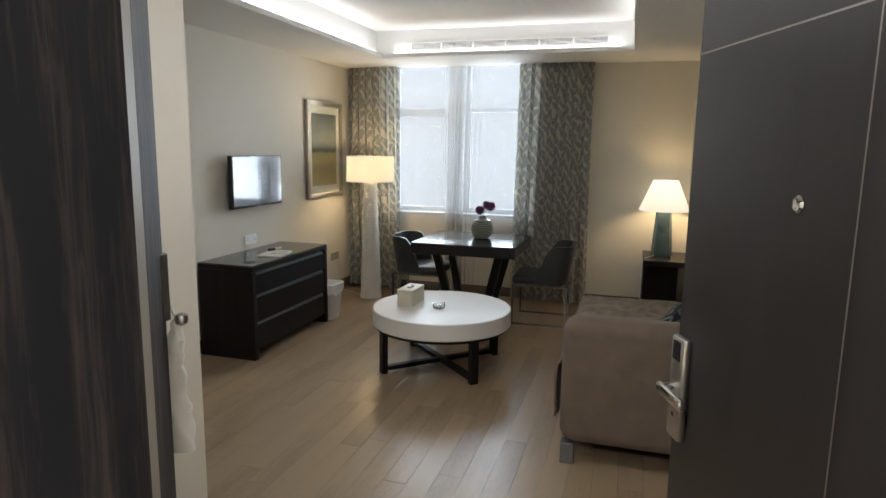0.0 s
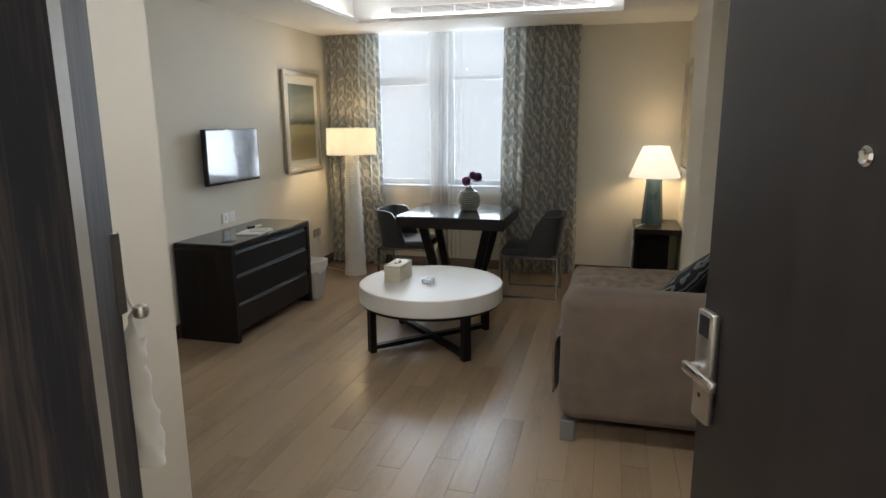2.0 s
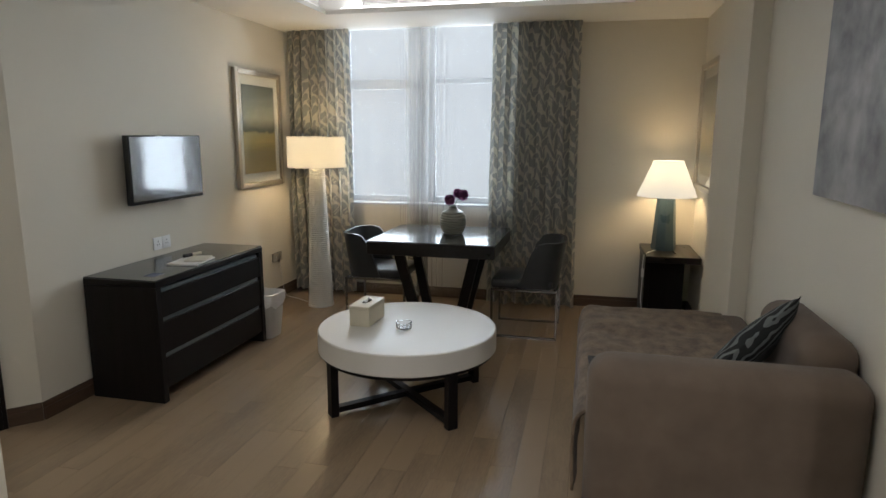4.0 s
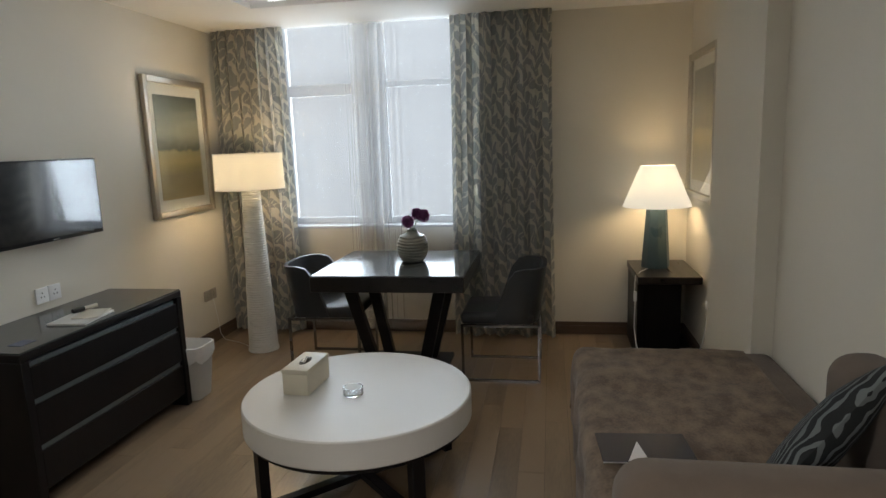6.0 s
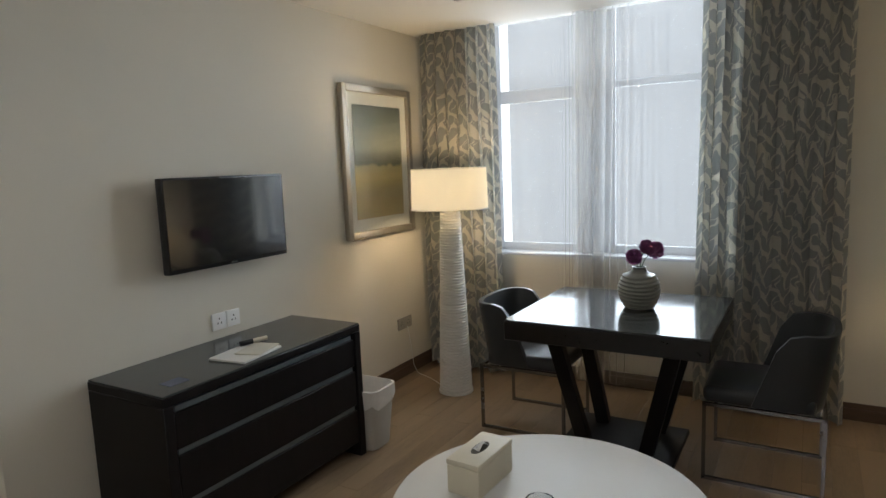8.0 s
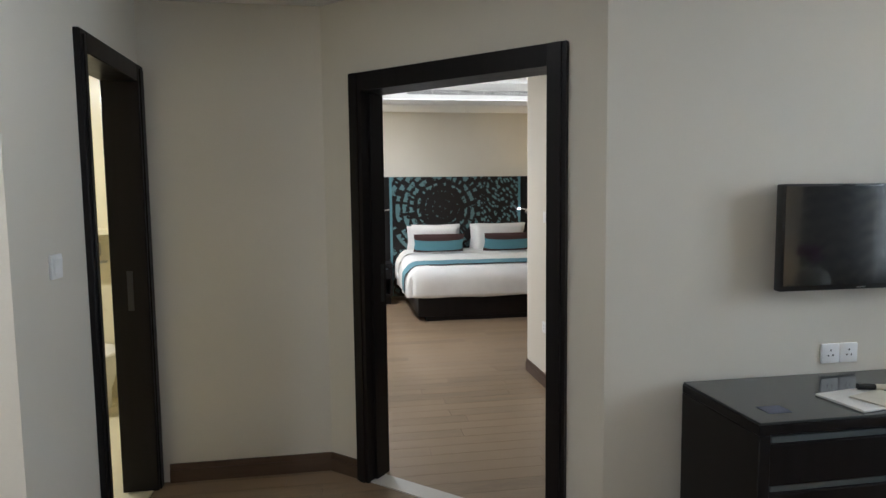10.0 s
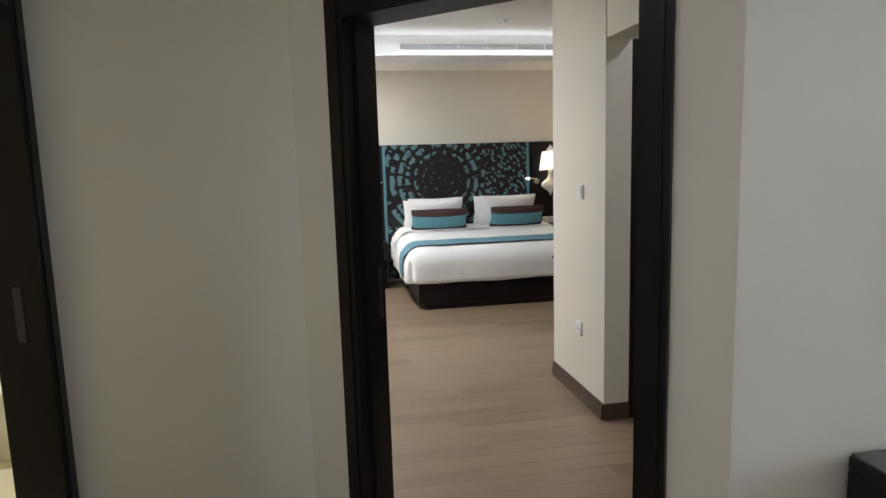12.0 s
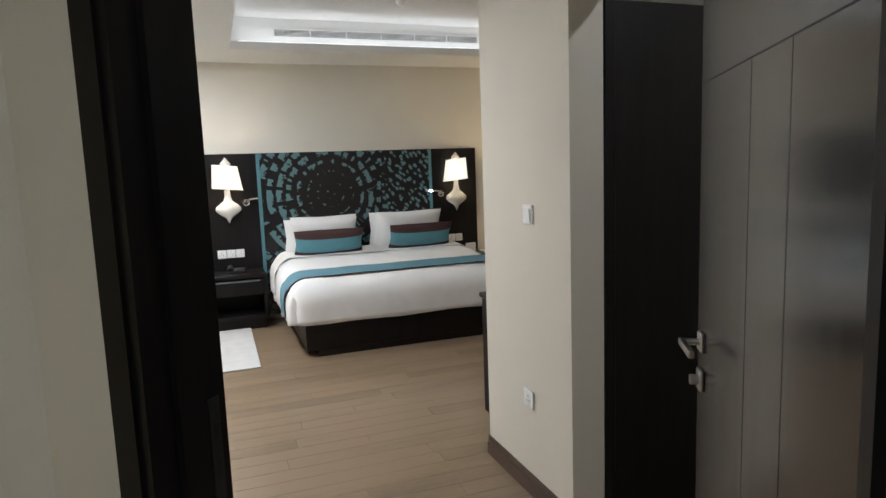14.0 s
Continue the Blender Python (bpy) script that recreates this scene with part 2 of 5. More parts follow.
def curtain_cloth():
    """Grey curling teardrops in staggered columns on a cream ground, on heavy cloth (u, v in metres of cloth)."""
    m = bpy.data.materials.new("patterned_curtain")
    m.use_nodes = True
    n, link, b = pattern_nodes(m)

    def mn(op, *args):
        k = n.new("ShaderNodeMath")
        k.operation = op
        for i, v in enumerate(args):
            if isinstance(v, (int, float)):
                k.inputs[i].default_value = v
            else:
                link(v, k.inputs[i])
        return k.outputs[0]

    uv, sp, tw = n.new("ShaderNodeUVMap"), n.new("ShaderNodeSeparateXYZ"), n.new("ShaderNodeTexNoise")
    link(uv.outputs[0], sp.inputs[0])
    tw.inputs["Scale"].default_value, tw.inputs["Detail"].default_value = 6.5, 1.0
    link(uv.outputs[0], tw.inputs["Vector"])
    ts = n.new("ShaderNodeSeparateColor")
    link(tw.outputs["Color"], ts.inputs[0])
    u0 = mn("ADD", sp.outputs["X"], mn("MULTIPLY", mn("SUBTRACT", ts.outputs[0], 0.5), 0.15))
    v0 = mn("ADD", sp.outputs["Y"], mn("MULTIPLY", mn("SUBTRACT", ts.outputs[1], 0.5), 0.17))

    def drops(width, height, shift, fat, curl, up):
        """1 inside curling teardrops, one to a cell; every other column is mirrored and staggered."""
        col = mn("DIVIDE", mn("ADD", u0, shift), width)
        k = mn("FLOOR", col)
        odd = mn("FLOORED_MODULO", k, 2.0)
        side = mn("SUBTRACT", mn("MULTIPLY", odd, 2.0), 1.0)
        x = mn("MULTIPLY", mn("SUBTRACT", mn("FRACT", col), 0.5), side)
        t = mn("FRACT", mn("ADD", mn("DIVIDE", v0, height * up), mn("ADD", mn("MULTIPLY", odd, 0.5), shift * 9)))
        mid = mn("ADD", mn("MULTIPLY", mn("POWER", t, 2.2), curl), -0.12 * curl)
        half = mn("MULTIPLY", mn("MULTIPLY", mn("SQRT", t), mn("POWER", mn("SUBTRACT", 1.0, t), 0.85)), fat)
        return mn("SUBTRACT", half, mn("ABSOLUTE", mn("SUBTRACT", x, mid)))

    big = drops(0.084, 0.128, 0.0, 1.06, 1.15, -1)
    small = drops(0.084, 0.128, 0.042, 0.70, -0.9, 1)
    d = mn("MAXIMUM", big, mn("MINIMUM", small, mn("SUBTRACT", mn("MULTIPLY", big, -1.0), 0.085)))
    edge = n.new("ShaderNodeMapRange")
    edge.inputs["From Min"].default_value, edge.inputs["From Max"].default_value = 0.0, 0.03
    link(d, edge.inputs["Value"])
    wv = n.new("ShaderNodeTexNoise")
    wv.inputs["Scale"].default_value = 420.0
    link(uv.outputs[0], wv.inputs["Vector"])
    col = n.new("ShaderNodeMix")
    col.data_type = "RGBA"
    col.inputs[6].default_value, col.inputs[7].default_value = (0.80, 0.77, 0.68, 1), (0.44, 0.45, 0.44, 1)
    link(edge.outputs[0], col.inputs[0])
    weave = n.new("ShaderNodeMix")
    weave.data_type, weave.blend_type = "RGBA", "MULTIPLY"
    weave.inputs[0].default_value = 0.2
    link(col.outputs[2], weave.inputs[6])
    link(wv.outputs["Fac"], weave.inputs[7])
    link(weave.outputs[2], b.inputs["Base Color"])
    b.inputs["Roughness"].default_value, b.inputs["Sheen Weight"].default_value = 0.75, 0.2
    bp = n.new("ShaderNodeBump")
    bp.inputs["Strength"].default_value, bp.inputs["Distance"].default_value = 0.3, 0.002
    link(edge.outputs[0], bp.inputs["Height"])
    link(bp.outputs[0], b.inputs["Normal"])
    return m


CURTAIN = curtain_cloth()


def swirl_panel():
    """Lacquered panel with rings of broken teal dashes round a centre (object space: x across, z up)."""
    m = bpy.data.materials.new("swirl_panel")
    m.use_nodes = True
    n, link, b = pattern_nodes(m)
    co = n.new("ShaderNodeTexCoord")
    sp = n.new("ShaderNodeSeparateXYZ")
    link(co.outputs["Object"], sp.inputs[0])

    def math_node(op, a, c=None):
        k = n.new("ShaderNodeMath")
        k.operation = op
        for i, v in enumerate((a, c)):
            if v is None:
                continue
            if isinstance(v, (int, float)):
                k.inputs[i].default_value = v
            else:
                link(v, k.inputs[i])
        return k.outputs[0]

    y, z = math_node("ADD", sp.outputs["Y"], 0.22), math_node("ADD", sp.outputs["Z"], 0.045)
    r = math_node("SQRT", math_node("ADD", math_node("MULTIPLY", y, y), math_node("MULTIPLY", z, z)))
    a = math_node("ARCTAN2", y, z)
    rough = n.new("ShaderNodeTexNoise")
    rough.inputs["Scale"].default_value, rough.inputs["Detail"].default_value = 34.0, 2.0
    link(co.outputs["Object"], rough.inputs["Vector"])
    jag = math_node("SUBTRACT", rough.outputs["Fac"], 0.5)
    # rings 9 cm apart, each broken into dashes of its own
    rings = math_node("ADD", math_node("MULTIPLY", r, 10.0), math_node("MULTIPLY", jag, 0.55))
    k = math_node("FLOOR", rings)
    off = math_node("ABSOLUTE", math_node("SUBTRACT", math_node("FRACT", rings), 0.5))
    cb = n.new("ShaderNodeCombineXYZ")
    link(math_node("MULTIPLY", a, math_node("ADD", math_node("MULTIPLY", k, 0.55), 1.3)), cb.inputs[0])
    link(math_node("MULTIPLY", k, 7.31), cb.inputs[1])
    no = n.new("ShaderNodeTexNoise")
    no.noise_dimensions = "2D"
    no.inputs["Scale"].default_value, no.inputs["Detail"].default_value = 1.5, 1.0
    link(cb.outputs[0], no.inputs["Vector"])
    inner = n.new("ShaderNodeMapRange")
    inner.inputs["From Min"].default_value, inner.inputs["From Max"].default_value = 0.20, 0.46
    inner.inputs["To Min"].default_value, inner.inputs["To Max"].default_value = -0.04, 0.29
    link(r, inner.inputs["Value"])
    width = math_node("SUBTRACT", math_node("ADD", inner.outputs[0], math_node("MULTIPLY", jag, 0.9)), off)
    dash = math_node("MINIMUM", width, math_node("MULTIPLY", math_node("SUBTRACT", no.outputs["Fac"], 0.465), 2.5))
    # small drops scattered over the further side
    vo = n.new("ShaderNodeTexVoronoi")
    vo.voronoi_dimensions = "2D"
    vo.inputs["Scale"].default_value = 17.0
    flat = n.new("ShaderNodeCombineXYZ")
    link(math_node("ADD", sp.outputs["Y"], math_node("MULTIPLY", sp.outputs["Z"], 0.35)), flat.inputs[0])
    link(math_node("MULTIPLY", sp.outputs["Z"], 0.8), flat.inputs[1])
    link(flat.outputs[0], vo.inputs["Vector"])
    dots = math_node("SUBTRACT", math_node("ADD", 0.29, math_node("MULTIPLY", jag, 0.8)), vo.outputs["Distance"])
    side = n.new("ShaderNodeMapRange")
    side.inputs["From Min"].default_value, side.inputs["From Max"].default_value = 0.22, 0.50
    link(math_node("ADD", sp.outputs["Y"], math_node("MULTIPLY", jag, 0.5)), side.inputs["Value"])
    blend = n.new("ShaderNodeMix")
    link(side.outputs[0], blend.inputs[0])
    link(dash, blend.inputs[2])
    link(dots, blend.inputs[3])
    t = math_node("ADD", blend.outputs[0], 0.5)
    ramp = n.new("ShaderNodeValToRGB")
    e = ramp.color_ramp.elements
    e[0].position, e[0].color = 0.50, (0.016, 0.014, 0.014, 1)
    e[1].position, e[1].color = 0.53, (0.12, 0.21, 0.225, 1)
    link(t, ramp.inputs[0])
    link(ramp.outputs[0], b.inputs["Base Color"])
    b.inputs["Roughness"].default_value = 0.22
    return m


SWIRL = swirl_panel()


def landscape_print():
    """Blurred landscape: dark green sky over a golden field (object space: z up)."""
    m = bpy.data.materials.new("landscape_print")
    m.use_nodes = True
    n, link, b = pattern_nodes(m)
    co = n.new("ShaderNodeTexCoord")
    sp = n.new("ShaderNodeSeparateXYZ")
    link(co.outputs["Object"], sp.inputs[0])
    mp = n.new("ShaderNodeMapping")
    mp.inputs["Scale"].default_value = (7, 9, 1.6)
    link(co.outputs["Object"], mp.inputs[0])
    no = n.new("ShaderNodeTexNoise")
    no.inputs["Scale"].default_value, no.inputs["Detail"].default_value = 2.5, 6
    link(mp.outputs[0], no.inputs["Vector"])
    k = n.new("ShaderNodeMath")
    k.operation = "MULTIPLY_ADD"
    link(no.outputs["Fac"], k.inputs[0])
    k.inputs[1].default_value = 0.09
    link(sp.outputs["Z"], k.inputs[2])
    rg = n.new("ShaderNodeMapRange")
    rg.inputs["From Min"].default_value, rg.inputs["From Max"].default_value = -0.33, 0.43
    link(k.outputs[0], rg.inputs["Value"])
    ramp = n.new("ShaderNodeValToRGB")
    e = ramp.color_ramp.elements
    e[0].position, e[0].color = 0.0, (0.50, 0.40, 0.20, 1)
    e[1].position, e[1].color = 1.0, (0.13, 0.15, 0.14, 1)
    for p, c in ((0.22, (0.36, 0.30, 0.17)), (0.36, (0.60, 0.47, 0.20)), (0.455, (0.58, 0.48, 0.24)), (0.48, (0.20, 0.20, 0.14)), (0.62, (0.34, 0.345, 0.28)), (0.8, (0.22, 0.25, 0.23))):
        e.new(p).color = (*c, 1)
    link(rg.outputs[0], ramp.inputs[0])
    link(ramp.outputs[0], b.inputs["Base Color"])
    b.inputs["Roughness"].default_value = 0.35
    b.inputs["Coat Weight"].default_value, b.inputs["Coat Roughness"].default_value = 0.6, 0.05
    return m


LANDSCAPE = landscape_print()
ABSTRACT = material("grey_abstract_canvas", (0.40, 0.40, 0.41), 0.7, vary=0.35, scale=3.2, bump=0.6, grain=14, colour2=(0.13, 0.135, 0.15))
CUSHION = material("grey_patterned_cushion", (0.03, 0.031, 0.031), 0.8, vary=0.3, scale=9, bump=0.2, grain=240, spec=0.2)
_n, _link, _b = pattern_nodes(CUSHION)
_w, _c, _k = _n.new("ShaderNodeTexWave"), _n.new("ShaderNodeTexCoord"), _n.new("ShaderNodeValToRGB")
_w.bands_direction = "Z"
_w.inputs["Scale"].default_value, _w.inputs["Distortion"].default_value, _w.inputs["Detail"].default_value, _w.inputs["Detail Scale"].default_value = 13.0, 8.0, 1.5, 0.9
_k.color_ramp.elements[0].position, _k.color_ramp.elements[0].color = 0.62, (0.018, 0.019, 0.019, 1)
_k.color_ramp.elements[1].position, _k.color_ramp.elements[1].color = 0.72, (0.13, 0.14, 0.137, 1)
_link(_c.outputs["Object"], _w.inputs["Vector"])
_link(_w.outputs["Fac"], _k.inputs[0])
_link(_k.outputs[0], _b.inputs["Base Color"])

# ---- building blocks ----


def box(bm, lo, hi, bevel=0.0, segments=2, m=None):
    geo = bmesh.ops.create_cube(bm, size=1.0)
    lo, hi = Vector(lo), Vector(hi)
    c, s = (lo + hi) / 2, hi - lo
    for v in geo["verts"]:
        v.co = Vector((v.co.x * s.x, v.co.y * s.y, v.co.z * s.z)) + c
    if bevel:
        edges = list({e for v in geo["verts"] for e in v.link_edges})
        made = bmesh.ops.bevel(bm, geom=edges, offset=bevel, segments=segments, profile=0.5, affect="EDGES")
        verts = list({v for f in made["faces"] for v in f.verts} | {v for v in geo["verts"] if v.is_valid})
    else:
        verts = geo["verts"]
    if m is not None:
        bmesh.ops.transform(bm, matrix=m, verts=verts)
    return bm


def prism(bm, outline, z0, z1):
    """An upright prism over a plan outline."""
    a = [bm.verts.new((x, y, z0)) for x, y in outline]
    b = [bm.verts.new((x, y, z1)) for x, y in outline]
    k = len(outline)
    for i in range(k):
        bm.faces.new((a[i], a[(i + 1) % k], b[(i + 1) % k], b[i]))
    bm.faces.new(list(reversed(a)))
    bm.faces.new(b)
    bmesh.ops.recalc_face_normals(bm, faces=bm.faces)
    return bm


def lathe(bm, profile, steps=40, centre=(0, 0, 0), wobble=None):
    """A turned shape from (radius, height) pairs."""
    cx, cy, cz = centre
    rings = []
    for r, z in profile:
        rings.append([bm.verts.new((cx + r * math.cos(2 * math.pi * i / steps), cy + r * math.sin(2 * math.pi * i / steps), cz + z)) for i in range(steps)])
    for p, q in zip(rings, rings[1:]):
        for i in range(steps):
            bm.faces.new((p[i], p[(i + 1) % steps], q[(i + 1) % steps], q[i]))
    if profile[0][0] > 1e-4:
        bm.faces.new(list(reversed(rings[0])))
    if profile[-1][0] > 1e-4:
        bm.faces.new(rings[-1])
    bmesh.ops.remove_doubles(bm, verts=bm.verts, dist=1e-5)
    bmesh.ops.recalc_face_normals(bm, faces=bm.faces)
    return bm


def tube(bm, points, r=0.008, sides=8):
    """A round bar along a line of points."""
    pts = [Vector(p) for p in points]
    rings = []
    for i, p in enumerate(pts):
        d = (pts[min(i + 1, len(pts) - 1)] - pts[max(i - 1, 0)]).normalized()
        u = d.cross(Vector((0, 0, 1)))
        u = u.normalized() if u.length > 1e-3 else Vector((1, 0, 0))
        w = d.cross(u).normalized()
        rings.append([bm.verts.new(p + r * (math.cos(2 * math.pi * k / sides) * u + math.sin(2 * math.pi * k / sides) * w)) for k in range(sides)])
    for p, q in zip(rings, rings[1:]):
        for k in range(sides):
            bm.faces.new((p[k], p[(k + 1) % sides], q[(k + 1) % sides], q[k]))
    bm.faces.new(list(reversed(rings[0])))
    bm.faces.new(rings[-1])
    bmesh.ops.recalc_face_normals(bm, faces=bm.faces)
    return bm


def bar(bm, a, b, w, d, bevel=0.0):
    """A square bar from a to b, w wide and d deep."""
    a, b = Vector(a), Vector(b)
    ax = (b - a).normalized()
    side = Vector((0, 1, 0)) if abs(ax.y) < 0.9 else Vector((1, 0, 0))
    u = ax.cross(side).normalized()
    v = ax.cross(u)
    m = Matrix((u, v, ax)).transposed().to_4x4()
    m.translation = (a + b) / 2
    return box(bm, (-w / 2, -d / 2, -(b - a).length / 2), (w / 2, d / 2, (b - a).length / 2), bevel, 1, m)


def mesh_of(name, bm, mat, smooth=True):
    me = bpy.data.meshes.new(name)
    bm.to_mesh(me)
    bm.free()
    me.materials.append(mat)
    if smooth:
        me.shade_smooth()
        me.set_sharp_from_angle(angle=radians(38))
    return me


def part(name, bm, mat, parent=None, label=""):
    ob = new(name, mesh_of(name, bm, mat))
    if parent is not None:
        ob.parent = parent
    return tagged(ob, label=label)


def thing(name, label, category, at=(0, 0, 0), turn=0.0, group=""):
    ob = new(name)
    ob.empty_display_size = 0.05
    ob.matrix_world = pose(*at, 0, 0, turn)
    return tagged(ob, label, category, group)


def solid(name, bm, mat, label, category, kind="", group=""):
    return tagged(part(name, bm, mat), label, category, group, kind)


def B(*a, **k):
    return box(bmesh.new(), *a, **k)


# ---- the setting ----
TVX, WINY, ENX = -2.97, 6.74, 0.84
DU = Vector((0.6807, 0.7326, 0.0))
DN = Vector((0.7326, -0.6807, 0.0))
D0 = Vector((-4.02, 2.51, 0.0))
CEIL, BCEIL = 2.5, 2.685


def along(s, n, z=0.0):
    """A place by the slanting bedroom door wall: s along it, n in front of it."""
    p = D0 + DU * s + DN * n
    return (p.x, p.y, z)


def structure(name, bm, mat, label, category):
    return solid(name, bm, mat, label, category, "structure")


# floor slab under the planks
structure("floor", B((-10.2, -2.4, -0.12), (1.2, 9.2, -0.006)), JOINT, "brown oak plank floor running through both rooms", "floor")
# walls of the living room
structure("wall_tv", prism(bmesh.new(), [(TVX, 3.64), (TVX, WINY), (TVX - 0.14, WINY), (TVX - 0.14, 3.70)], 0, 3.0), PAINT, "cream painted wall behind the television", "wall")
bm = bmesh.new()
for lo, hi in (((-3.11, WINY, 0), (-2.44, WINY + 0.25, 3.0)), ((-0.86, WINY, 0), (1.1, WINY + 0.25, 3.0)), ((-2.44, WINY, 0), (-0.86, WINY + 0.25, 0.9)), ((-2.44, WINY, 2.62), (-0.86, WINY + 0.25, 3.0))):
    box(bm, lo, hi)
structure("wall_window", bm, PAINT, "cream painted wall with a wide window", "wall")
bm = bmesh.new()
box(bm, (0.80, 5.78, 0), (1.1, WINY, 3.0))
box(bm, (0.74, 4.905, 0), (1.1, 5.78, 3.0))
box(bm, (ENX, 0.55, 0), (1.1, 4.905, 3.0))
structure("wall_east", bm, PAINT, "cream painted wall with a shallow pier", "wall")
# entry: slanting side wall, door wall, and the block behind
structure("wall_entry_side", prism(bmesh.new(), [(-0.58, 0.80), (-0.58, 0.872), (-1.506, 0.872), (-1.506, 2.16), (-2.06, 1.60), (-3.245, 1.60), (-3.245, 1.48), (-2.0, 1.48), (-1.62, 1.92), (-1.62, 0.80)], 0, 3.0), PAINT, "cream painted slanting wall beside the entrance", "wall")
bm = bmesh.new()
box(bm, (-4.02, 1.48, 2.12), (-3.245, 1.60, 3.0))
box(bm, (-4.14, 1.48, 0), (-4.02, 2.51, 3.0))
structure("wall_lobby", bm, PAINT, "cream painted wall between the bathroom and bedroom doors", "wall")
bm = bmesh.new()
for s0, s1, z0, z1 in ((0.0, 0.24, 0, 3.0), (1.34, 1.542, 0, 3.0), (0.24, 1.34, 2.1, 3.0)):
    a, b, c, d = along(s0, 0), along(s1, 0), along(s1, -0.13), along(s0, -0.13)
    prism(bm, [p[:2] for p in (a, b, c, d)], z0, z1)
structure("wall_bedroom_door", bm, PAINT, "cream painted slanting wall with the bedroom door", "wall")
# bedroom walls
HBX = -9.60
bm = bmesh.new()
box(bm, (HBX - 0.15, 1.46, 0), (HBX, 8.6, 3.2))
structure("wall_headboard", bm, PAINT, "cream painted wall behind the bed", "wall")
bm = bmesh.new()
box(bm, (HBX, 1.46, 0), (-4.14, 1.60, 3.2))
box(bm, (HBX, 8.5, 0), (-3.11, 8.65, 3.2))
box(bm, (-3.13, 6.99, 0), (-3.11, 8.5, 3.2))
structure("wall_bedroom_far", bm, PAINT, "cream painted bedroom walls", "wall")
bm = bmesh.new()
box(bm, (-5.71, 4.145, 0), (-4.87, 4.30, 3.2))
box(bm, (-5.71, 4.30, 0), (-5.56, 8.5, 3.2))
box(bm, (-4.87, 4.15, 2.18), (-3.11, 4.30, 3.2))
structure("wall_partition", bm, PAINT, "cream painted partition with a deep doorway", "wall")
# corridor shell behind the entrance
bm = bmesh.new()
box(bm, (-1.6, -2.3, 0), (-1.5, 0.55, 2.7))
box(bm, (1.0, -2.3, 0), (1.1, 0.55, 2.7))
box(bm, (-1.6, -2.4, 0), (1.1, -2.3, 2.7))
box(bm, (-1.6, 0.55, 0), (-0.66, 0.80, 3.0))
box(bm, (-0.66, 0.55, 2.12), (1.1, 0.80, 3.0))
box(bm, (0.72, 0.55, 0), (0.84, 0.80, 2.12))
structure("wall_corridor", bm, PAINT, "cream painted corridor walls outside the entrance", "wall")


# ceilings with a raised tray
def tray_ceiling(name, lo, hi, hole_lo, hole_hi, z, rise, label, cove_lip=0.07, e=0.10):
    bm = bmesh.new()
    (x0, y0), (x1, y1), (a0, b0), (a1, b1) = lo, hi, hole_lo, hole_hi
    top = z + rise + 0.1
    for p, q in (((x0, y0), (x1, b0)), ((x0, b1), (x1, y1)), ((x0, b0), (a0, b1)), ((a1, b0), (x1, b1))):
        box(bm, (*p, z), (*q, z + cove_lip))
    for p, q in (((x0, y0), (x1, b0 - e)), ((x0, b1 + e), (x1, y1)), ((x0, b0 - e), (a0 - e, b1 + e)), ((a1 + e, b0 - e), (x1, b1 + e))):
        box(bm, (*p, z + cove_lip), (*q, top))
    box(bm, (a0 - e, b0 - e, z + rise), (a1 + e, b1 + e, top))
    structure(name, bm, WHITE, label, "ceiling")


tray_ceiling("ceiling_living", (-3.11, 0.55), (1.1, WINY), (-2.23, 2.3), (0.17, 5.95), CEIL, 0.27, "white ceiling with a raised lit tray", 0.04)
structure("ceiling_lobby", prism(bmesh.new(), [(-3.112, 1.4), (-3.112, 3.52), (-4.14, 2.42), (-4.14, 1.4)], CEIL, 3.0), WHITE, "white ceiling over the lobby", "ceiling")
tray_ceiling("ceiling_bedroom", (HBX, 1.46), (-4.15, 8.6), (-8.86, 3.07), (-6.4, 7.2), BCEIL, 0.33, "white bedroom ceiling with a raised lit tray", 0.07, 0.2)
structure("ceiling_closet", B((-4.15, 3.5, BCEIL), (-3.11, 8.6, 3.2)), WHITE, "white ceiling by the wardrobe", "ceiling")
structure("ceiling_corridor", B((-1.6, -2.4, 2.7), (1.1, 0.55, 2.8)), WHITE, "white corridor ceiling", "ceiling")

# light strips lying in the coves
for name, lo, hi in (("cove_strip_window", (-2.1, 5.962, 2.541), (0.05, 6.038, 2.547)), ("cove_strip_tv", (-2.318, 2.4, 2.541), (-2.242, 5.85, 2.547)), ("cove_strip_east", (0.182, 2.4, 2.541), (0.258, 5.85, 2.547))):
    tagged(part("cove_light", B(lo, hi), COVE), "warm white light strip in the ceiling cove", "cove light", "living room cove lights")
for lo, hi in (((-9.01, 3.16, 2.757), (-8.90, 7.1, 2.765)), ((-8.77, 2.92, 2.757), (-6.5, 3.03, 2.765)), ((-6.36, 3.16, 2.757), (-6.25, 7.1, 2.765))):
    tagged(part("cove_light", B(lo, hi), COVE_LOW), "warm white light strip in the bedroom cove", "cove light", "bedroom cove lights")


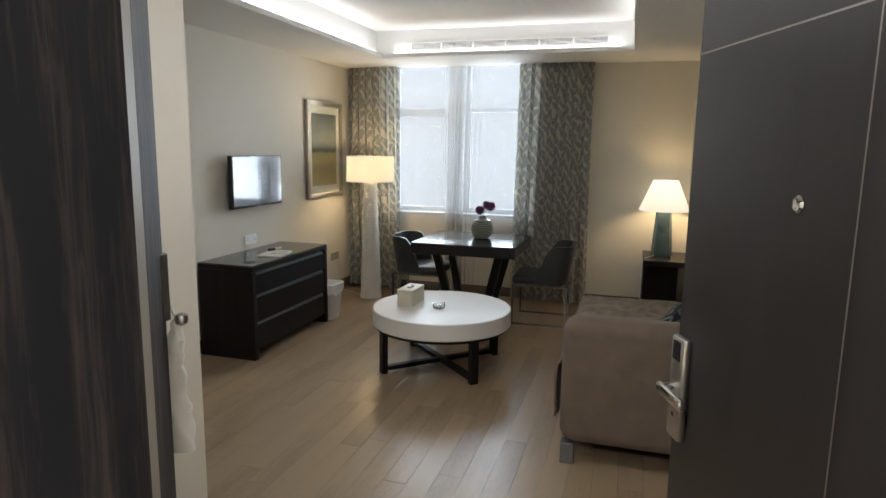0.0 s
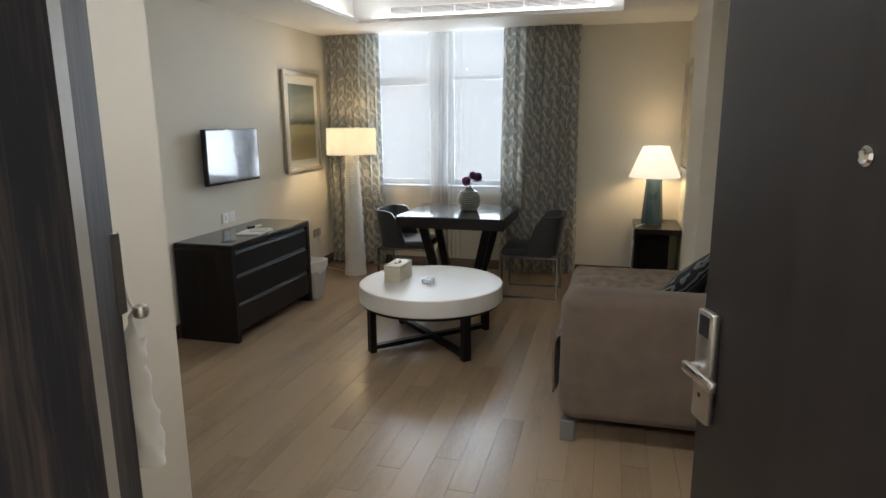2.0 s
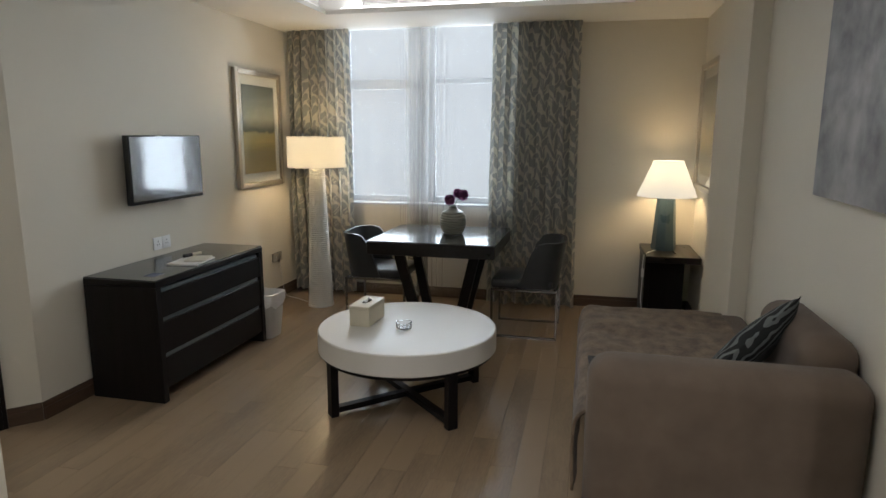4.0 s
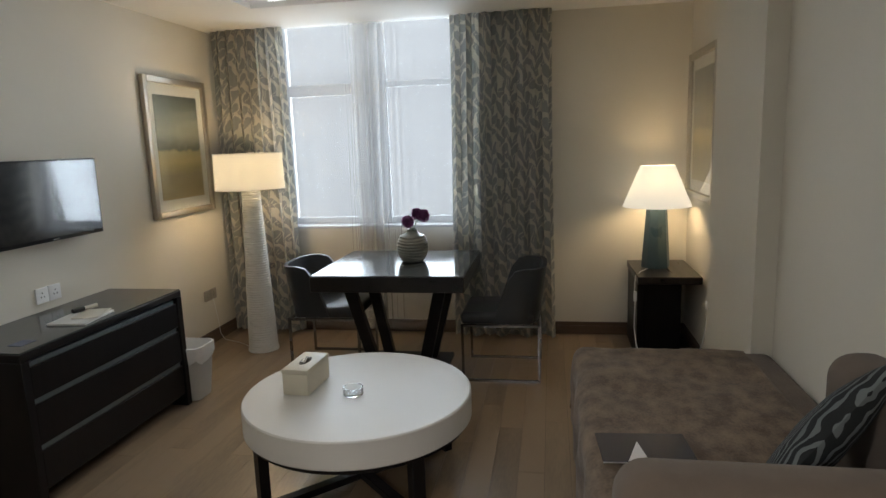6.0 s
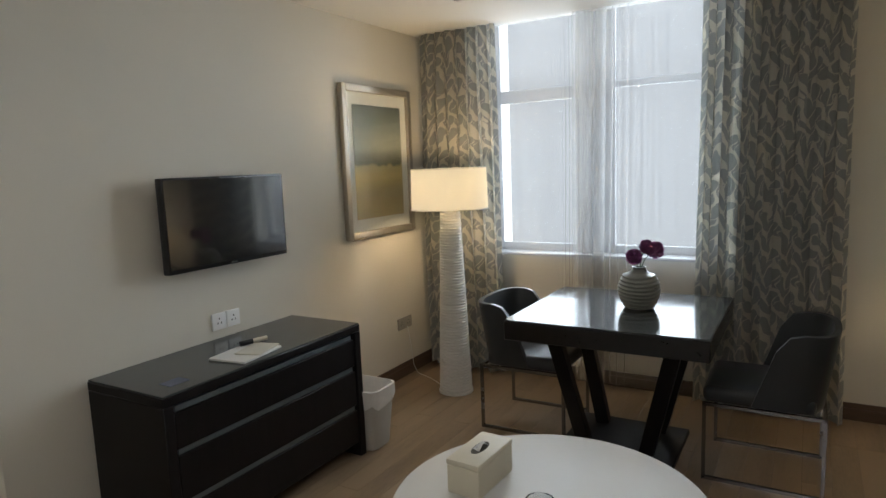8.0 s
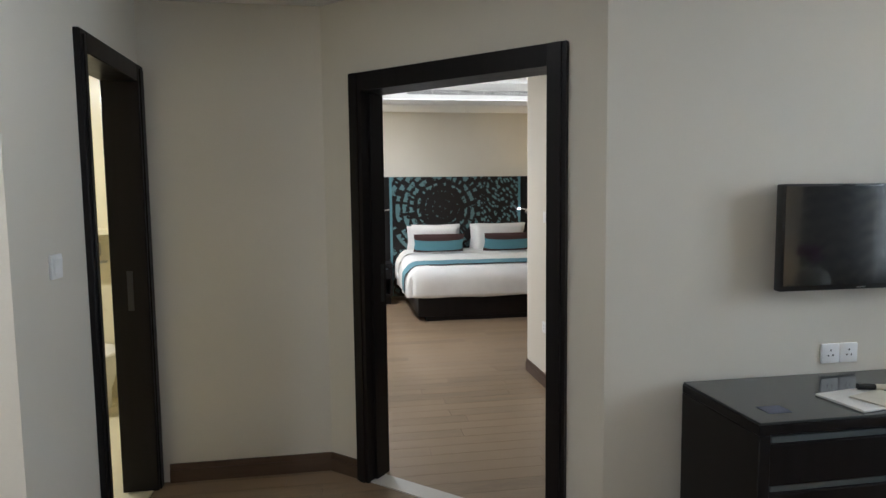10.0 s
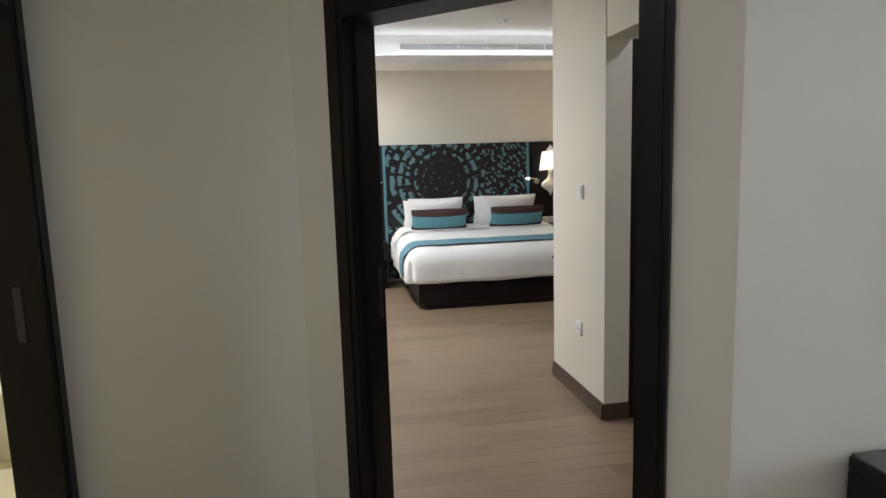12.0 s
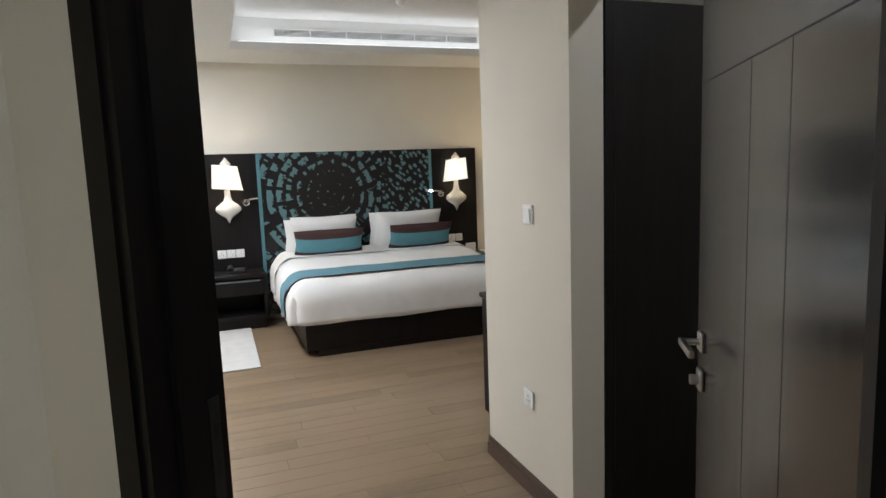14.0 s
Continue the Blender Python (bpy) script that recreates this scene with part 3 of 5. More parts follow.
def vent(at, turn, length, height, n_slats):
    """Linear air grille: frame and slats."""
    g = thing("air_vent", "white linear air conditioning grille in the tray edge", "air vent", at, turn)
    f = bmesh.new()
    for lo, hi in (((-length / 2, -0.012, 0), (length / 2, 0, 0.012)), ((-length / 2, -0.012, height - 0.012), (length / 2, 0, height)), ((-length / 2, -0.012, 0.012), (-length / 2 + 0.012, 0, height - 0.012)), ((length / 2 - 0.012, -0.012, 0.012), (length / 2, 0, height - 0.012))):
        box(f, lo, hi)
    part("frame", f, WHITE, g)
    # Black sheet set in for the shade within the grille.
    part("shade_backing", B((-length / 2 + 0.012, -0.004, 0.012), (length / 2 - 0.012, -0.001, height - 0.012)), BLACK, g, "black sheet for the shade behind the slats")
    step = (height - 0.03) / n_slats
    me = mesh_of("slat", B((-length / 2 + 0.012, -0.011, -0.0019), (length / 2 - 0.012, -0.004, 0.0019)), WHITE)
    for i in range(n_slats):
        s = new("slat", me)
        s.parent = g
        s.location = (0, 0, 0.015 + step * (i + 0.5))
    me = mesh_of("divider", B((-0.004, -0.0115, 0.012), (0.004, -0.004, height - 0.012)), WHITE)
    for i in range(1, 6):
        s = new("divider", me)
        s.parent = g
        s.location = (-length / 2 + length * i / 6, 0, 0)
    return g


vent((-1.007, 6.048, 2.567), 0, 1.905, 0.085, 5)
vent((-9.058, 4.545, 2.838), 90, 2.12, 0.085, 5)


# skirting
def skirting(points, label="brown wooden skirting board", h=0.10, t=0.016):
    bm = bmesh.new()
    for (a, b) in zip(points, points[1:]):
        a, b = Vector((*a, 0)), Vector((*b, 0))
        d = (b - a).normalized()
        n = Vector((d.y, -d.x, 0))
        for z0, z1, k in ((0, h * 0.7, t), (h * 0.7, h, t * 0.6)):
            prism(bm, [(a + n * 0.0005).xy, (b + n * 0.0005).xy, (b + n * k).xy, (a + n * k).xy], z0, z1)
    solid("baseboard", bm, BASEB, label, "baseboard", "structure")


skirting([(TVX, 3.64), (TVX, WINY)])
skirting([(TVX, WINY), (0.80, WINY)])
skirting([(0.80, WINY), (0.80, 5.78)])
skirting([along(1.381, 0)[:2], along(1.542, 0)[:2]])
skirting([(-4.02, 2.51), along(0.2, 0)[:2]])
skirting([(-4.02, 1.66), (-4.02, 2.51)])
skirting([(-4.87, 4.145), (-5.71, 4.145)][::-1])
skirting([(-4.87, 4.145), (-4.87, 4.30)])
skirting([(-1.506, 0.89), (-1.506, 2.16)][::-1])
skirting([(-1.506, 0.872), (-0.56, 0.872)][::-1])

# ---- doors and window ----


def lined_leaf(name, width, height, thick, mat, label, lines, line_mat):
    """A door leaf with thin lines on its faces, metal inlay or a groove's painted shade: local x from the hinge, y
    through the leaf.
    """
    g = thing(name, label, "door")
    part("leaf", B((0, -thick / 2, 0.008), (width, thick / 2, height), 0.003, 1), mat, g)
    for (x0, z0, x1, z1) in lines:
        for s in (1, -1):
            y = s * (thick / 2 + 0.0003)
            part("face_line", B((x0 - 0.002, min(y, y - s * 0.003), z0 - 0.002), (x1 + 0.002, max(y, y - s * 0.003), z1 + 0.002)), line_mat, g, "thin line on the face, metal inlay or groove shade")
    return g


def place(ob, m):
    ob.matrix_world = m
    return ob


# bedroom door: casing and open leaf
phi = math.degrees(math.atan2(DU.y, DU.x))


def slanted_casing():
    g = tagged(thing("door_frame_1", "dark wooden frame of the bedroom door", "door frame"), kind="structure")
    for s0, s1 in ((0.206, 0.285), (1.294, 1.380)):
        bm = bmesh.new()
        prism(bm, [along(s0, 0.026)[:2], along(s1, 0.026)[:2], along(s1, -0.15)[:2], along(s0, -0.15)[:2]], 0, 2.126)
        prism(bm, [along(s0 + 0.02, 0.034)[:2], along(s1 - 0.02, 0.034)[:2], along(s1 - 0.02, 0.0262)[:2], along(s0 + 0.02, 0.0262)[:2]], 0, 2.125)
        k = s1 if s0 < 1 else s0
        d = 0.014 if s0 < 1 else -0.014
        prism(bm, [along(k, -0.03)[:2], along(k + d, -0.03)[:2], along(k + d, -0.09)[:2], along(k, -0.09)[:2]], 0, 2.034)
        part("jamb", bm, DARK, g)
    bm = bmesh.new()
    prism(bm, [along(0.2855, 0.026)[:2], along(1.2935, 0.026)[:2], along(1.2935, -0.15)[:2], along(0.2855, -0.15)[:2]], 2.035, 2.126)
    part("head", bm, DARK, g)
    plate = part("strike_plate", B((-0.014, 0.0, -0.10), (0.014, 0.003, 0.10), 0.001, 1), PLATE, g, "dark steel strike plate")
    plate.matrix_world = pose(*along(0.2856, -0.118, 1.05), 0, 0, phi - 90)
    for z in (-0.035, 0.035):
        hole = part("latch_hole", B((-0.007, 0.0031, z - 0.018), (0.007, 0.0036, z + 0.018)), BLACK, plate)
        hole.location = (0, 0, 0)
    for z in (0.25, 1.0, 1.8):
        h = part("hinge", B((-0.02, 0.0, z - 0.05), (0.02, 0.003, z + 0.05), 0.001, 1), STEEL, g, "steel hinge")
        h.matrix_world = pose(*along(1.2936, -0.115, 0), 0, 0, phi + 90)
    return g


slanted_casing()
structure("threshold", prism(bmesh.new(), [along(0.286, 0.01)[:2], along(1.2925, 0.01)[:2], along(1.2925, -0.10)[:2], along(0.286, -0.10)[:2]], -0.005, 0.006), STONE, "pale stone threshold under the bedroom door", "threshold")


def lever(parent, x, y, z, side, towards):
    """Lever handle with a square rose and a lock rose below; side: the face it is on, towards: the way the lever points along x."""
    rose = part("rose", B((x - 0.026, min(y, y + side * 0.01), z - 0.026), (x + 0.026, max(y, y + side * 0.01), z + 0.026), 0.003, 1), STEEL, parent, "steel rose")
    bm = tube(bmesh.new(), [(x, y + side * 0.01, z), (x, y + side * 0.055, z)], 0.009, 10)
    box(bm, (min(x - towards * 0.01, x + towards * 0.125), min(y + side * 0.046, y + side * 0.062), z - 0.010), (max(x - towards * 0.01, x + towards * 0.125), max(y + side * 0.046, y + side * 0.062), z + 0.010), 0.004, 2)
    part("lever", bm, STEEL, parent, "brushed steel lever")
    bm = B((x - 0.026, min(y, y + side * 0.012), z - 0.135), (x + 0.026, max(y, y + side * 0.012), z - 0.075), 0.006, 2)
    tube(bm, [(x, y + side * 0.012, z - 0.105), (x, y + side * 0.032, z - 0.105)], 0.014, 14)
    part("lock_rose", bm, STEEL, parent, "steel thumb-turn rose")


# Near-black strips paint the shade in the bedroom door's routed grooves.
GROOVE_SHADE = material("groove_shade", (0.008, 0.007, 0.007), 0.6)
LW = 0.95
leaf = lined_leaf("bedroom_door", LW, 2.028, 0.042, BEDDOOR, "dark veneered bedroom door standing open, with routed lines", [(0.0, 1.745, LW, 1.745), (0.30, 0.01, 0.30, 1.741), (0.52, 0.01, 0.52, 1.741)], GROOVE_SHADE)
lever(leaf, LW - 0.06, 0.021, 1.06, 1, -1)
lever(leaf, LW - 0.06, -0.021, 1.06, -1, -1)
hp = along(1.325, -0.185)
ang = math.degrees(math.atan2(4.083 - hp[1], -4.07 - hp[0]))
place(leaf, pose(hp[0], hp[1], 0, 0, 0, ang))

# closet door, shut, in the deep doorway
g = thing("closet_door", "dark veneered closet door, shut, in a dark frame", "door")
part("frame_post", B((-4.885, 4.302, 0), (-4.862, 4.352, 2.175), 0.003, 1), DARK, g)
part("leaf", B((-4.905, 4.355, 0.008), (-4.872, 5.25, 2.175), 0.003, 1), DARK, g)
part("frame_post", B((-4.885, 5.255, 0), (-4.862, 5.32, 2.175), 0.003, 1), DARK, g)
structure("wall_closet", B((-4.87, 5.33, 0), (-3.11, 5.45, 3.2)), PAINT, "cream painted wall by the closet", "wall")

# bathroom door frame, in the wall y = 1.6, and what shows of the bathroom
g = tagged(thing("door_frame_2", "dark wooden frame of the bathroom door", "door frame"), kind="structure")
for x0, x1 in ((-4.016, -3.925), (-3.308, -3.242)):
    bm = B((x0, 1.45, 0), (x1, 1.625, 2.17), 0.004, 1)
    box(bm, (x0 + 0.02, 1.6252, 0), (x1 - 0.02, 1.633, 2.15), 0.002, 1)
    part("jamb", bm, DARK, g)
part("head", B((-3.9245, 1.45, 2.085), (-3.3085, 1.625, 2.17), 0.004, 1), DARK, g)
pl = part("strike_plate", B((0, -0.014, -0.10), (0.003, 0.014, 0.10), 0.001, 1), PLATE, g, "dark steel strike plate")
pl.location = (-3.9245, 1.54, 1.05)
bm = bmesh.new()
box(bm, (-5.72, -0.87, 0), (-5.60, 1.45, 2.6))
box(bm, (-2.90, -0.87, 0), (-2.80, 1.48, 2.6))
box(bm, (-5.60, -0.87, 0), (-2.90, -0.75, 2.6))
box(bm, (-5.60, 1.44, 0), (-4.02, 1.455, 2.6))
box(bm, (-3.24, 1.44, 0), (-2.90, 1.475, 2.6))
structure("wall_bathroom", bm, TILE, "cream tiled bathroom walls", "wall")
structure("ceiling_bathroom", B((-5.72, -0.87, 2.5), (-2.80, 1.45, 2.6)), WHITE, "white bathroom ceiling", "ceiling")
structure("floor_bathroom", B((-5.60, -0.75, -0.006), (-2.90, 1.595, 0.004)), TILE, "cream tiled bathroom floor", "floor")

DARKST = material("dull_dark_steel", (0.16, 0.15, 0.14), 0.45, 0.8)
# entrance: lining, seal strip, and the open leaf
g = tagged(thing("door_frame_3", "dark streaky wooden lining of the entrance door", "door frame"), kind="structure")
bm = prism(bmesh.new(), [(-0.487, 0.752), (-0.487, 0.47), (-0.70, 0.47), (-0.70, 0.752)], 0, 2.2)
part("jamb", bm, JAMB, g)
part("jamb", prism(bmesh.new(), [(-0.549, 0.876), (-0.505, 0.79), (-0.70, 0.79), (-0.70, 0.876)], 0, 2.2), JAMB, g)
part("seal_strip", prism(bmesh.new(), [(-0.505, 0.7895), (-0.487, 0.7525), (-0.60, 0.7525), (-0.60, 0.7895)], 0, 2.2), GREYPL, g, "beige rubber door seal")
part("jamb", B((0.70, 0.55, 0), (0.72, 0.80, 2.2), 0.003, 1), JAMB, g)
part("head", B((-0.4865, 0.55, 2.12), (0.6995, 0.75, 2.2), 0.003, 1), JAMB, g)
st = part("strike_plate", B((-0.004, -0.010, -0.06), (0.004, 0.010, 0.06), 0.002, 1), DARKST, g, "dark steel strike plate with a latch knob")
st.location = (-0.546, 0.872, 1.38)
part("latch_knob", lathe(bmesh.new(), [(0.001, -0.012), (0.010, -0.008), (0.012, 0), (0.010, 0.008), (0.001, 0.012)], 14), STEEL, st).location = (0.016, 0.02, -0.06)

# a twisted white cloth tied to the strike plate
bm = bmesh.new()
prof = []
for i in range(26):
    f = i / 25
    prof.append((0.004 + 0.013 * min(1, f * 6) + 0.004 * f + 0.0012 * math.sin(i * 1.9), -0.25 * f))
lathe(bm, [(0.001, 0.001)] + prof + [(0.001, -0.251)], 28)
for v in bm.verts:
    k = 0.0035 * noise.noise(v.co * 45) * 2 + 0.002 * math.sin(v.co.z * 40 + math.atan2(v.co.y, v.co.x) * 2)
    v.co.x += k + 0.010 * math.sin(v.co.z * 14)
    v.co.y += 0.5 * k
ob = solid("hanging_cloth", bm, LINEN, "twisted white cloth tied to the door latch", "cloth")
ob.location = (-0.552, 0.905, 1.315)
tube_bm = tube(bmesh.new(), [(0, 0, 0.0), (-0.002, -0.008, 0.02), (0.0, -0.016, 0.045)], 0.0025, 6)
part("tie_string", tube_bm, LINEN, ob)

EL = 0.90
ENTRYLINE = material("worn_metal_inlay", (0.28, 0.26, 0.23), 0.35, 0.8)
leaf = lined_leaf("entrance_door", EL, 2.10, 0.05, DOORWOOD, "dark veneered entrance door standing open, with inlaid lines", [(0.30, 1.86, EL, 1.86), (0.30, 0.01, 0.30, 1.856)], ENTRYLINE)


def card_lock(parent, side):
    y0 = side * 0.025
    w = EL - 0.045
    pl = part("lock_plate", B((w - 0.036, min(y0, y0 + side * 0.022), 0.890), (w + 0.036, max(y0, y0 + side * 0.022)  , 1.160), 0.007, 2), STEEL, parent, "brushed steel card lock plate")
    part("card_window", B((w - 0.022, min(y0 + side * 0.0221, y0 + side * 0.0235), 1.100), (w + 0.022, max(y0 + side * 0.0221, y0 + side * 0.0235), 1.150), 0.0005, 1), BLACK, pl, "black reader window")
    bm = tube(bmesh.new(), [(w - 0.005, y0 + side * 0.022, 1.030), (w - 0.005, y0 + side * 0.065, 1.030)], 0.011, 12)
    box(bm, (w - 0.135, min(y0 + side * 0.052, y0 + side * 0.070), 1.017), (w + 0.006, max(y0 + side * 0.052, y0 + side * 0.070), 1.043), 0.006, 2)
    part("lever", bm, CHROME, pl, "polished lever handle")
    part("key_slot", B((w - 0.006, min(y0 + side * 0.0221, y0 + side * 0.0228), 0.950), (w + 0.006, max(y0 + side * 0.0221, y0 + side * 0.0228), 0.960)), BLACK, pl)


card_lock(leaf, 1)
card_lock(leaf, -1)
for side in (1, -1):
    bm = lathe(bmesh.new(), [(0.001, 0), (0.016, 0), (0.0165, 0.004), (0.012, 0.008), (0.009, 0.006), (0.001, 0.005)], 24)
    part("peephole", bm, CHROME, leaf, "chrome peephole").matrix_basis = pose(EL * 0.50, side * 0.025, 1.535, -90 * side, 0, 0)
ex, ey = 0.414, 1.62
hx, hy = 0.694, 0.850
place(leaf, pose(hx, hy, 0, 0, 0, math.degrees(math.atan2(ey - hy, ex - hx))))

# window: frames, panes, sill
win = tagged(thing("window_1", "white framed two-part window behind sheer curtains", "window"), kind="structure")
FRAME = material("white_window_frame", (0.50, 0.51, 0.53), 0.4, vary=0.03)
WX0, WX1, WZ0, WZ1 = -2.44, -0.86, 0.90, 2.62
for x0, x1 in ((WX0, WX0 + 0.06), (-1.73, -1.54), (WX1 - 0.06, WX1)):
    part("window_post", B((x0, 6.868, WZ0), (x1, 6.888, WZ1), 0.004, 1), FRAME, win)
for x0, x1, low in ((WX0 + 0.0605, -1.7305, 1.975), (-1.5395, WX1 - 0.0605, 2.02)):
    for z0, z1 in ((WZ0, WZ0 + 0.06), (low, 2.065), (WZ1 - 0.05, WZ1)):
        part("window_rail", B((x0, 6.868, z0), (x1, 6.888, z1), 0.004, 1), FRAME, win)
    for z0, z1 in ((WZ0 + 0.0605, low - 0.0005), (2.0655, WZ1 - 0.0505)):
        p = part("pane", B((x0, 6.880, z0), (x1, 6.884, z1)), PANE, win)
        p.visible_shadow = False
part("window_sill", B((WX0 - 0.0, 6.72, 0.885), (WX1, 6.867, 0.905), 0.005, 2), FRAME, win)
part("casement_handle", B((-1.80, 6.853, 1.15), (-1.77, 6.8675, 1.28), 0.004, 1), STEEL, win)
structure("backdrop", B((-16, 24, -9), (14, 24.1, 16)), BACKDROP, "bright hazy sky beyond the window", "sky")


# ---- curtains ----
def pleated(name, x0, x1, y, z0, z1, folds, depth, mat, label, category, seed, flare=0.0, thick=0.004, gather=1.0, lap=0.0):
    """A hanging curtain with uneven pleats, drawn together at x1 where gather < 1; the flat width of the cloth runs along u."""
    rng = random.Random(seed)
    cols, rows = folds * 14, 26
    ph = [rng.uniform(-0.5, 0.5) for _ in range(folds + 2)]
    am = [rng.uniform(0.6, 1.15) for _ in range(folds + 2)]
    pts = []
    for i in range(cols + 1):
        f = i / cols
        k = f * folds
        a0, a1, w = am[int(k)], am[int(k) + 1], k - int(k)
        amp = depth * (a0 * (1 - w) + a1 * w)
        pts.append((x0 + (x1 - x0) * f ** gather + (0.25 * depth + lap * f ** 3) * math.sin(4 * math.pi * k + ph[int(k)]), amp * math.sin(2 * math.pi * k + 0.6 * ph[int(k)])))
    flat = [0.0]
    for a, b in zip(pts, pts[1:]):
        flat.append(flat[-1] + math.hypot(b[0] - a[0], b[1] - a[1]))
    bm = bmesh.new()
    uv = bm.loops.layers.uv.new("UVMap")
    grid = []
    for j in range(rows + 1):
        g = j / rows
        z = z1 + (z0 - z1) * g
        row = []
        for i, (x, d) in enumerate(pts):
            s = 0.75 + 0.35 * g
            sway = 0.012 * math.sin(3.1 * g + i * 0.02 + seed)
            row.append(bm.verts.new((x + flare * g * (i / cols - 0.5) + sway, y + d * s + 0.008 * math.sin(7 * g + i * 0.13), z + (0.01 * math.sin(i * 0.21) if j == rows else 0))))
        grid.append(row)
    for j in range(rows):
        for i in range(cols):
            f = bm.faces.new((grid[j][i], grid[j][i + 1], grid[j + 1][i + 1], grid[j + 1][i]))
            for loop, (ii, jj) in zip(f.loops, ((i, j), (i + 1, j), (i + 1, j + 1), (i, j + 1))):
                loop[uv].uv = (flat[ii], z1 + (z0 - z1) * jj / rows)
    if thick:
        bmesh.ops.solidify(bm, geom=bm.faces[:], thickness=thick)
    return solid(name, bm, mat, label, category)


pleated("curtain", -2.90, -2.29, 6.61, 0.03, CEIL - 0.004, 7, 0.040, CURTAIN, "heavy grey curtain with a cream swirling leaf pattern", "curtain", 3)
pleated("curtain", -0.97, -0.20, 6.60, 0.02, CEIL - 0.004, 8, 0.048, CURTAIN, "heavy grey curtain with a cream swirling leaf pattern", "curtain", 8)
pleated("sheer_curtain", -2.56, -1.56, 6.690, 0.04, CEIL - 0.004, 13, 0.016, SHEER, "white sheer voile curtain in soft folds", "curtain", 5, thick=0, gather=0.5, lap=0.020)
pleated("sheer_curtain", -0.88, -1.74, 6.650, 0.04, CEIL - 0.004, 13, 0.016, SHEER, "white sheer voile curtain in soft folds", "curtain", 6, thick=0, gather=0.5, lap=0.016)

# ---- living room furniture ----


def dresser():
    x0, x1, y0, y1, h = -2.935, -2.45, 3.965, 5.157, 0.735
    g = thing("dresser", "dark stained chest of three wide drawers with a glass top", "dresser", (-2.70, 4.56, 0))

    def P(name, lo, hi, mat=DARK, bevel=0.003, parent=None, label=""):
        sh = Vector((-2.70, 4.56, 0))
        return part(name, B(Vector(lo) - sh, Vector(hi) - sh, bevel, 1), mat, parent or g, label)

    P("side_panel", (x0, y0, 0), (x1, y0 + 0.045, h - 0.045))
    P("side_panel", (x0, y1 - 0.045, 0), (x1, y1, h - 0.045))
    P("top", (x0, y0, h - 0.0445), (x1, y1, h - 0.008))
    P("glass_top", (x0 + 0.004, y0 + 0.004, h - 0.0075), (x1 - 0.004, y1 - 0.004, h), SMOKED, 0.001, None, "dark reflecting glass sheet")
    P("back_panel", (x0, y0 + 0.0455, 0.06), (x0 + 0.015, y1 - 0.0455, h - 0.045))
    P("plinth", (x0 + 0.03, y0 + 0.0455, 0.05), (x1 - 0.05, y1 - 0.0455, 0.075))
    for z0, z1 in ((0.085, 0.264), (0.292, 0.480), (0.508, 0.654)):
        d = P("drawer", (x0 + 0.02, y0 + 0.049, z0), (x1 - 0.006, y1 - 0.049, z1))
        P("handle_strip", (x0 + 0.06, y0 + 0.06, z1 + 0.001), (x1 - 0.016, y1 - 0.06, z1 + 0.024), GRIP, 0.002, d, "grey metal finger-pull strip")
    return g


SMOKED = material("smoked_glass_sheet", (0.055, 0.060, 0.060), 0.12, vary=0.1, bump=0)
GRIP = material("grey_metal_pull", (0.20, 0.24, 0.25), 0.35, 0.6, vary=0.1)
dresser()


def television():
    g = thing("television", "small flat wall-mounted television, switched off", "television", (-2.88, 4.711, 1.3235))
    w, h = 0.742, 0.436
    part("casing", B((-0.022, -w / 2, -h / 2), (0.018, w / 2, h / 2), 0.006, 2), BLACK, g)
    part("screen", B((0.0183, -w / 2 + 0.012, -h / 2 + 0.022), (0.020, w / 2 - 0.012, h / 2 - 0.010)), SCREEN, g, "glossy black screen")
    part("badge", B((0.0183, -0.022, -h / 2 + 0.006), (0.0195, 0.022, -h / 2 + 0.013)), CHROME, g)
    part("wall_bracket", B((-0.089, -0.12, -0.10), (-0.0225, 0.12, 0.10), 0.004, 1), BLACK, g)


television()


def socket(at, turn, gangs=1, mat=PLASTIC, label="white plastic wall socket", size=0.086, switch=False):
    g = thing("wall_switch" if switch else "wall_socket", label, "light switch" if switch else "socket", at, turn)
    for i in range(gangs):
        x = (i - (gangs - 1) / 2) * (size + 0.004)
        pl = part("plate", B((x - size / 2, -0.012, -size / 2), (x + size / 2, -0.0005, size / 2), 0.004, 2), mat, g)
        if switch:
            part("rocker", B((x - size * 0.36, -0.017, -size * 0.36), (x + size * 0.36, -0.0122, size * 0.36), 0.003, 1, Matrix.Rotation(radians(3), 4, "X")), mat, pl)
        else:
            for dx, dz in ((-0.011, -0.008), (0.011, -0.008), (0, 0.014)):
                part("pin_slot", B((x + dx - 0.003, -0.0128, dz - 0.004), (x + dx + 0.003, -0.0121, dz + 0.004)), BLACK, pl)
    return g


# x = along the wall, -y = out of it; turned to face the room
socket((TVX, 4.715, 0.81), 90, 2, label="white double wall socket above the dresser")
socket((TVX, 6.338, 0.40), 90, 2, GREYPL, "beige double wall socket low on the wall")
socket((0.80, 5.93, 0.463), -90, 1, label="white wall socket low beside the side table")
socket((-5.213, 4.145, 1.331), 0, 1, label="white light switch on the partition", switch=True)
socket((-5.235, 4.145, 0.469), 0, 1, label="white wall socket low on the partition")
sw = socket((-2.96, 1.60, 1.28), 180, 1, label="white light switch beside the bathroom door", switch=True)

th = thing("thermostat", "white wall thermostat with a grey display", "thermostat", (-1.506, 1.705, 1.245), 90)
part("housing", B((-0.068, -0.028, -0.052), (0.068, -0.0005, 0.052), 0.014, 3), PLASTIC, th)
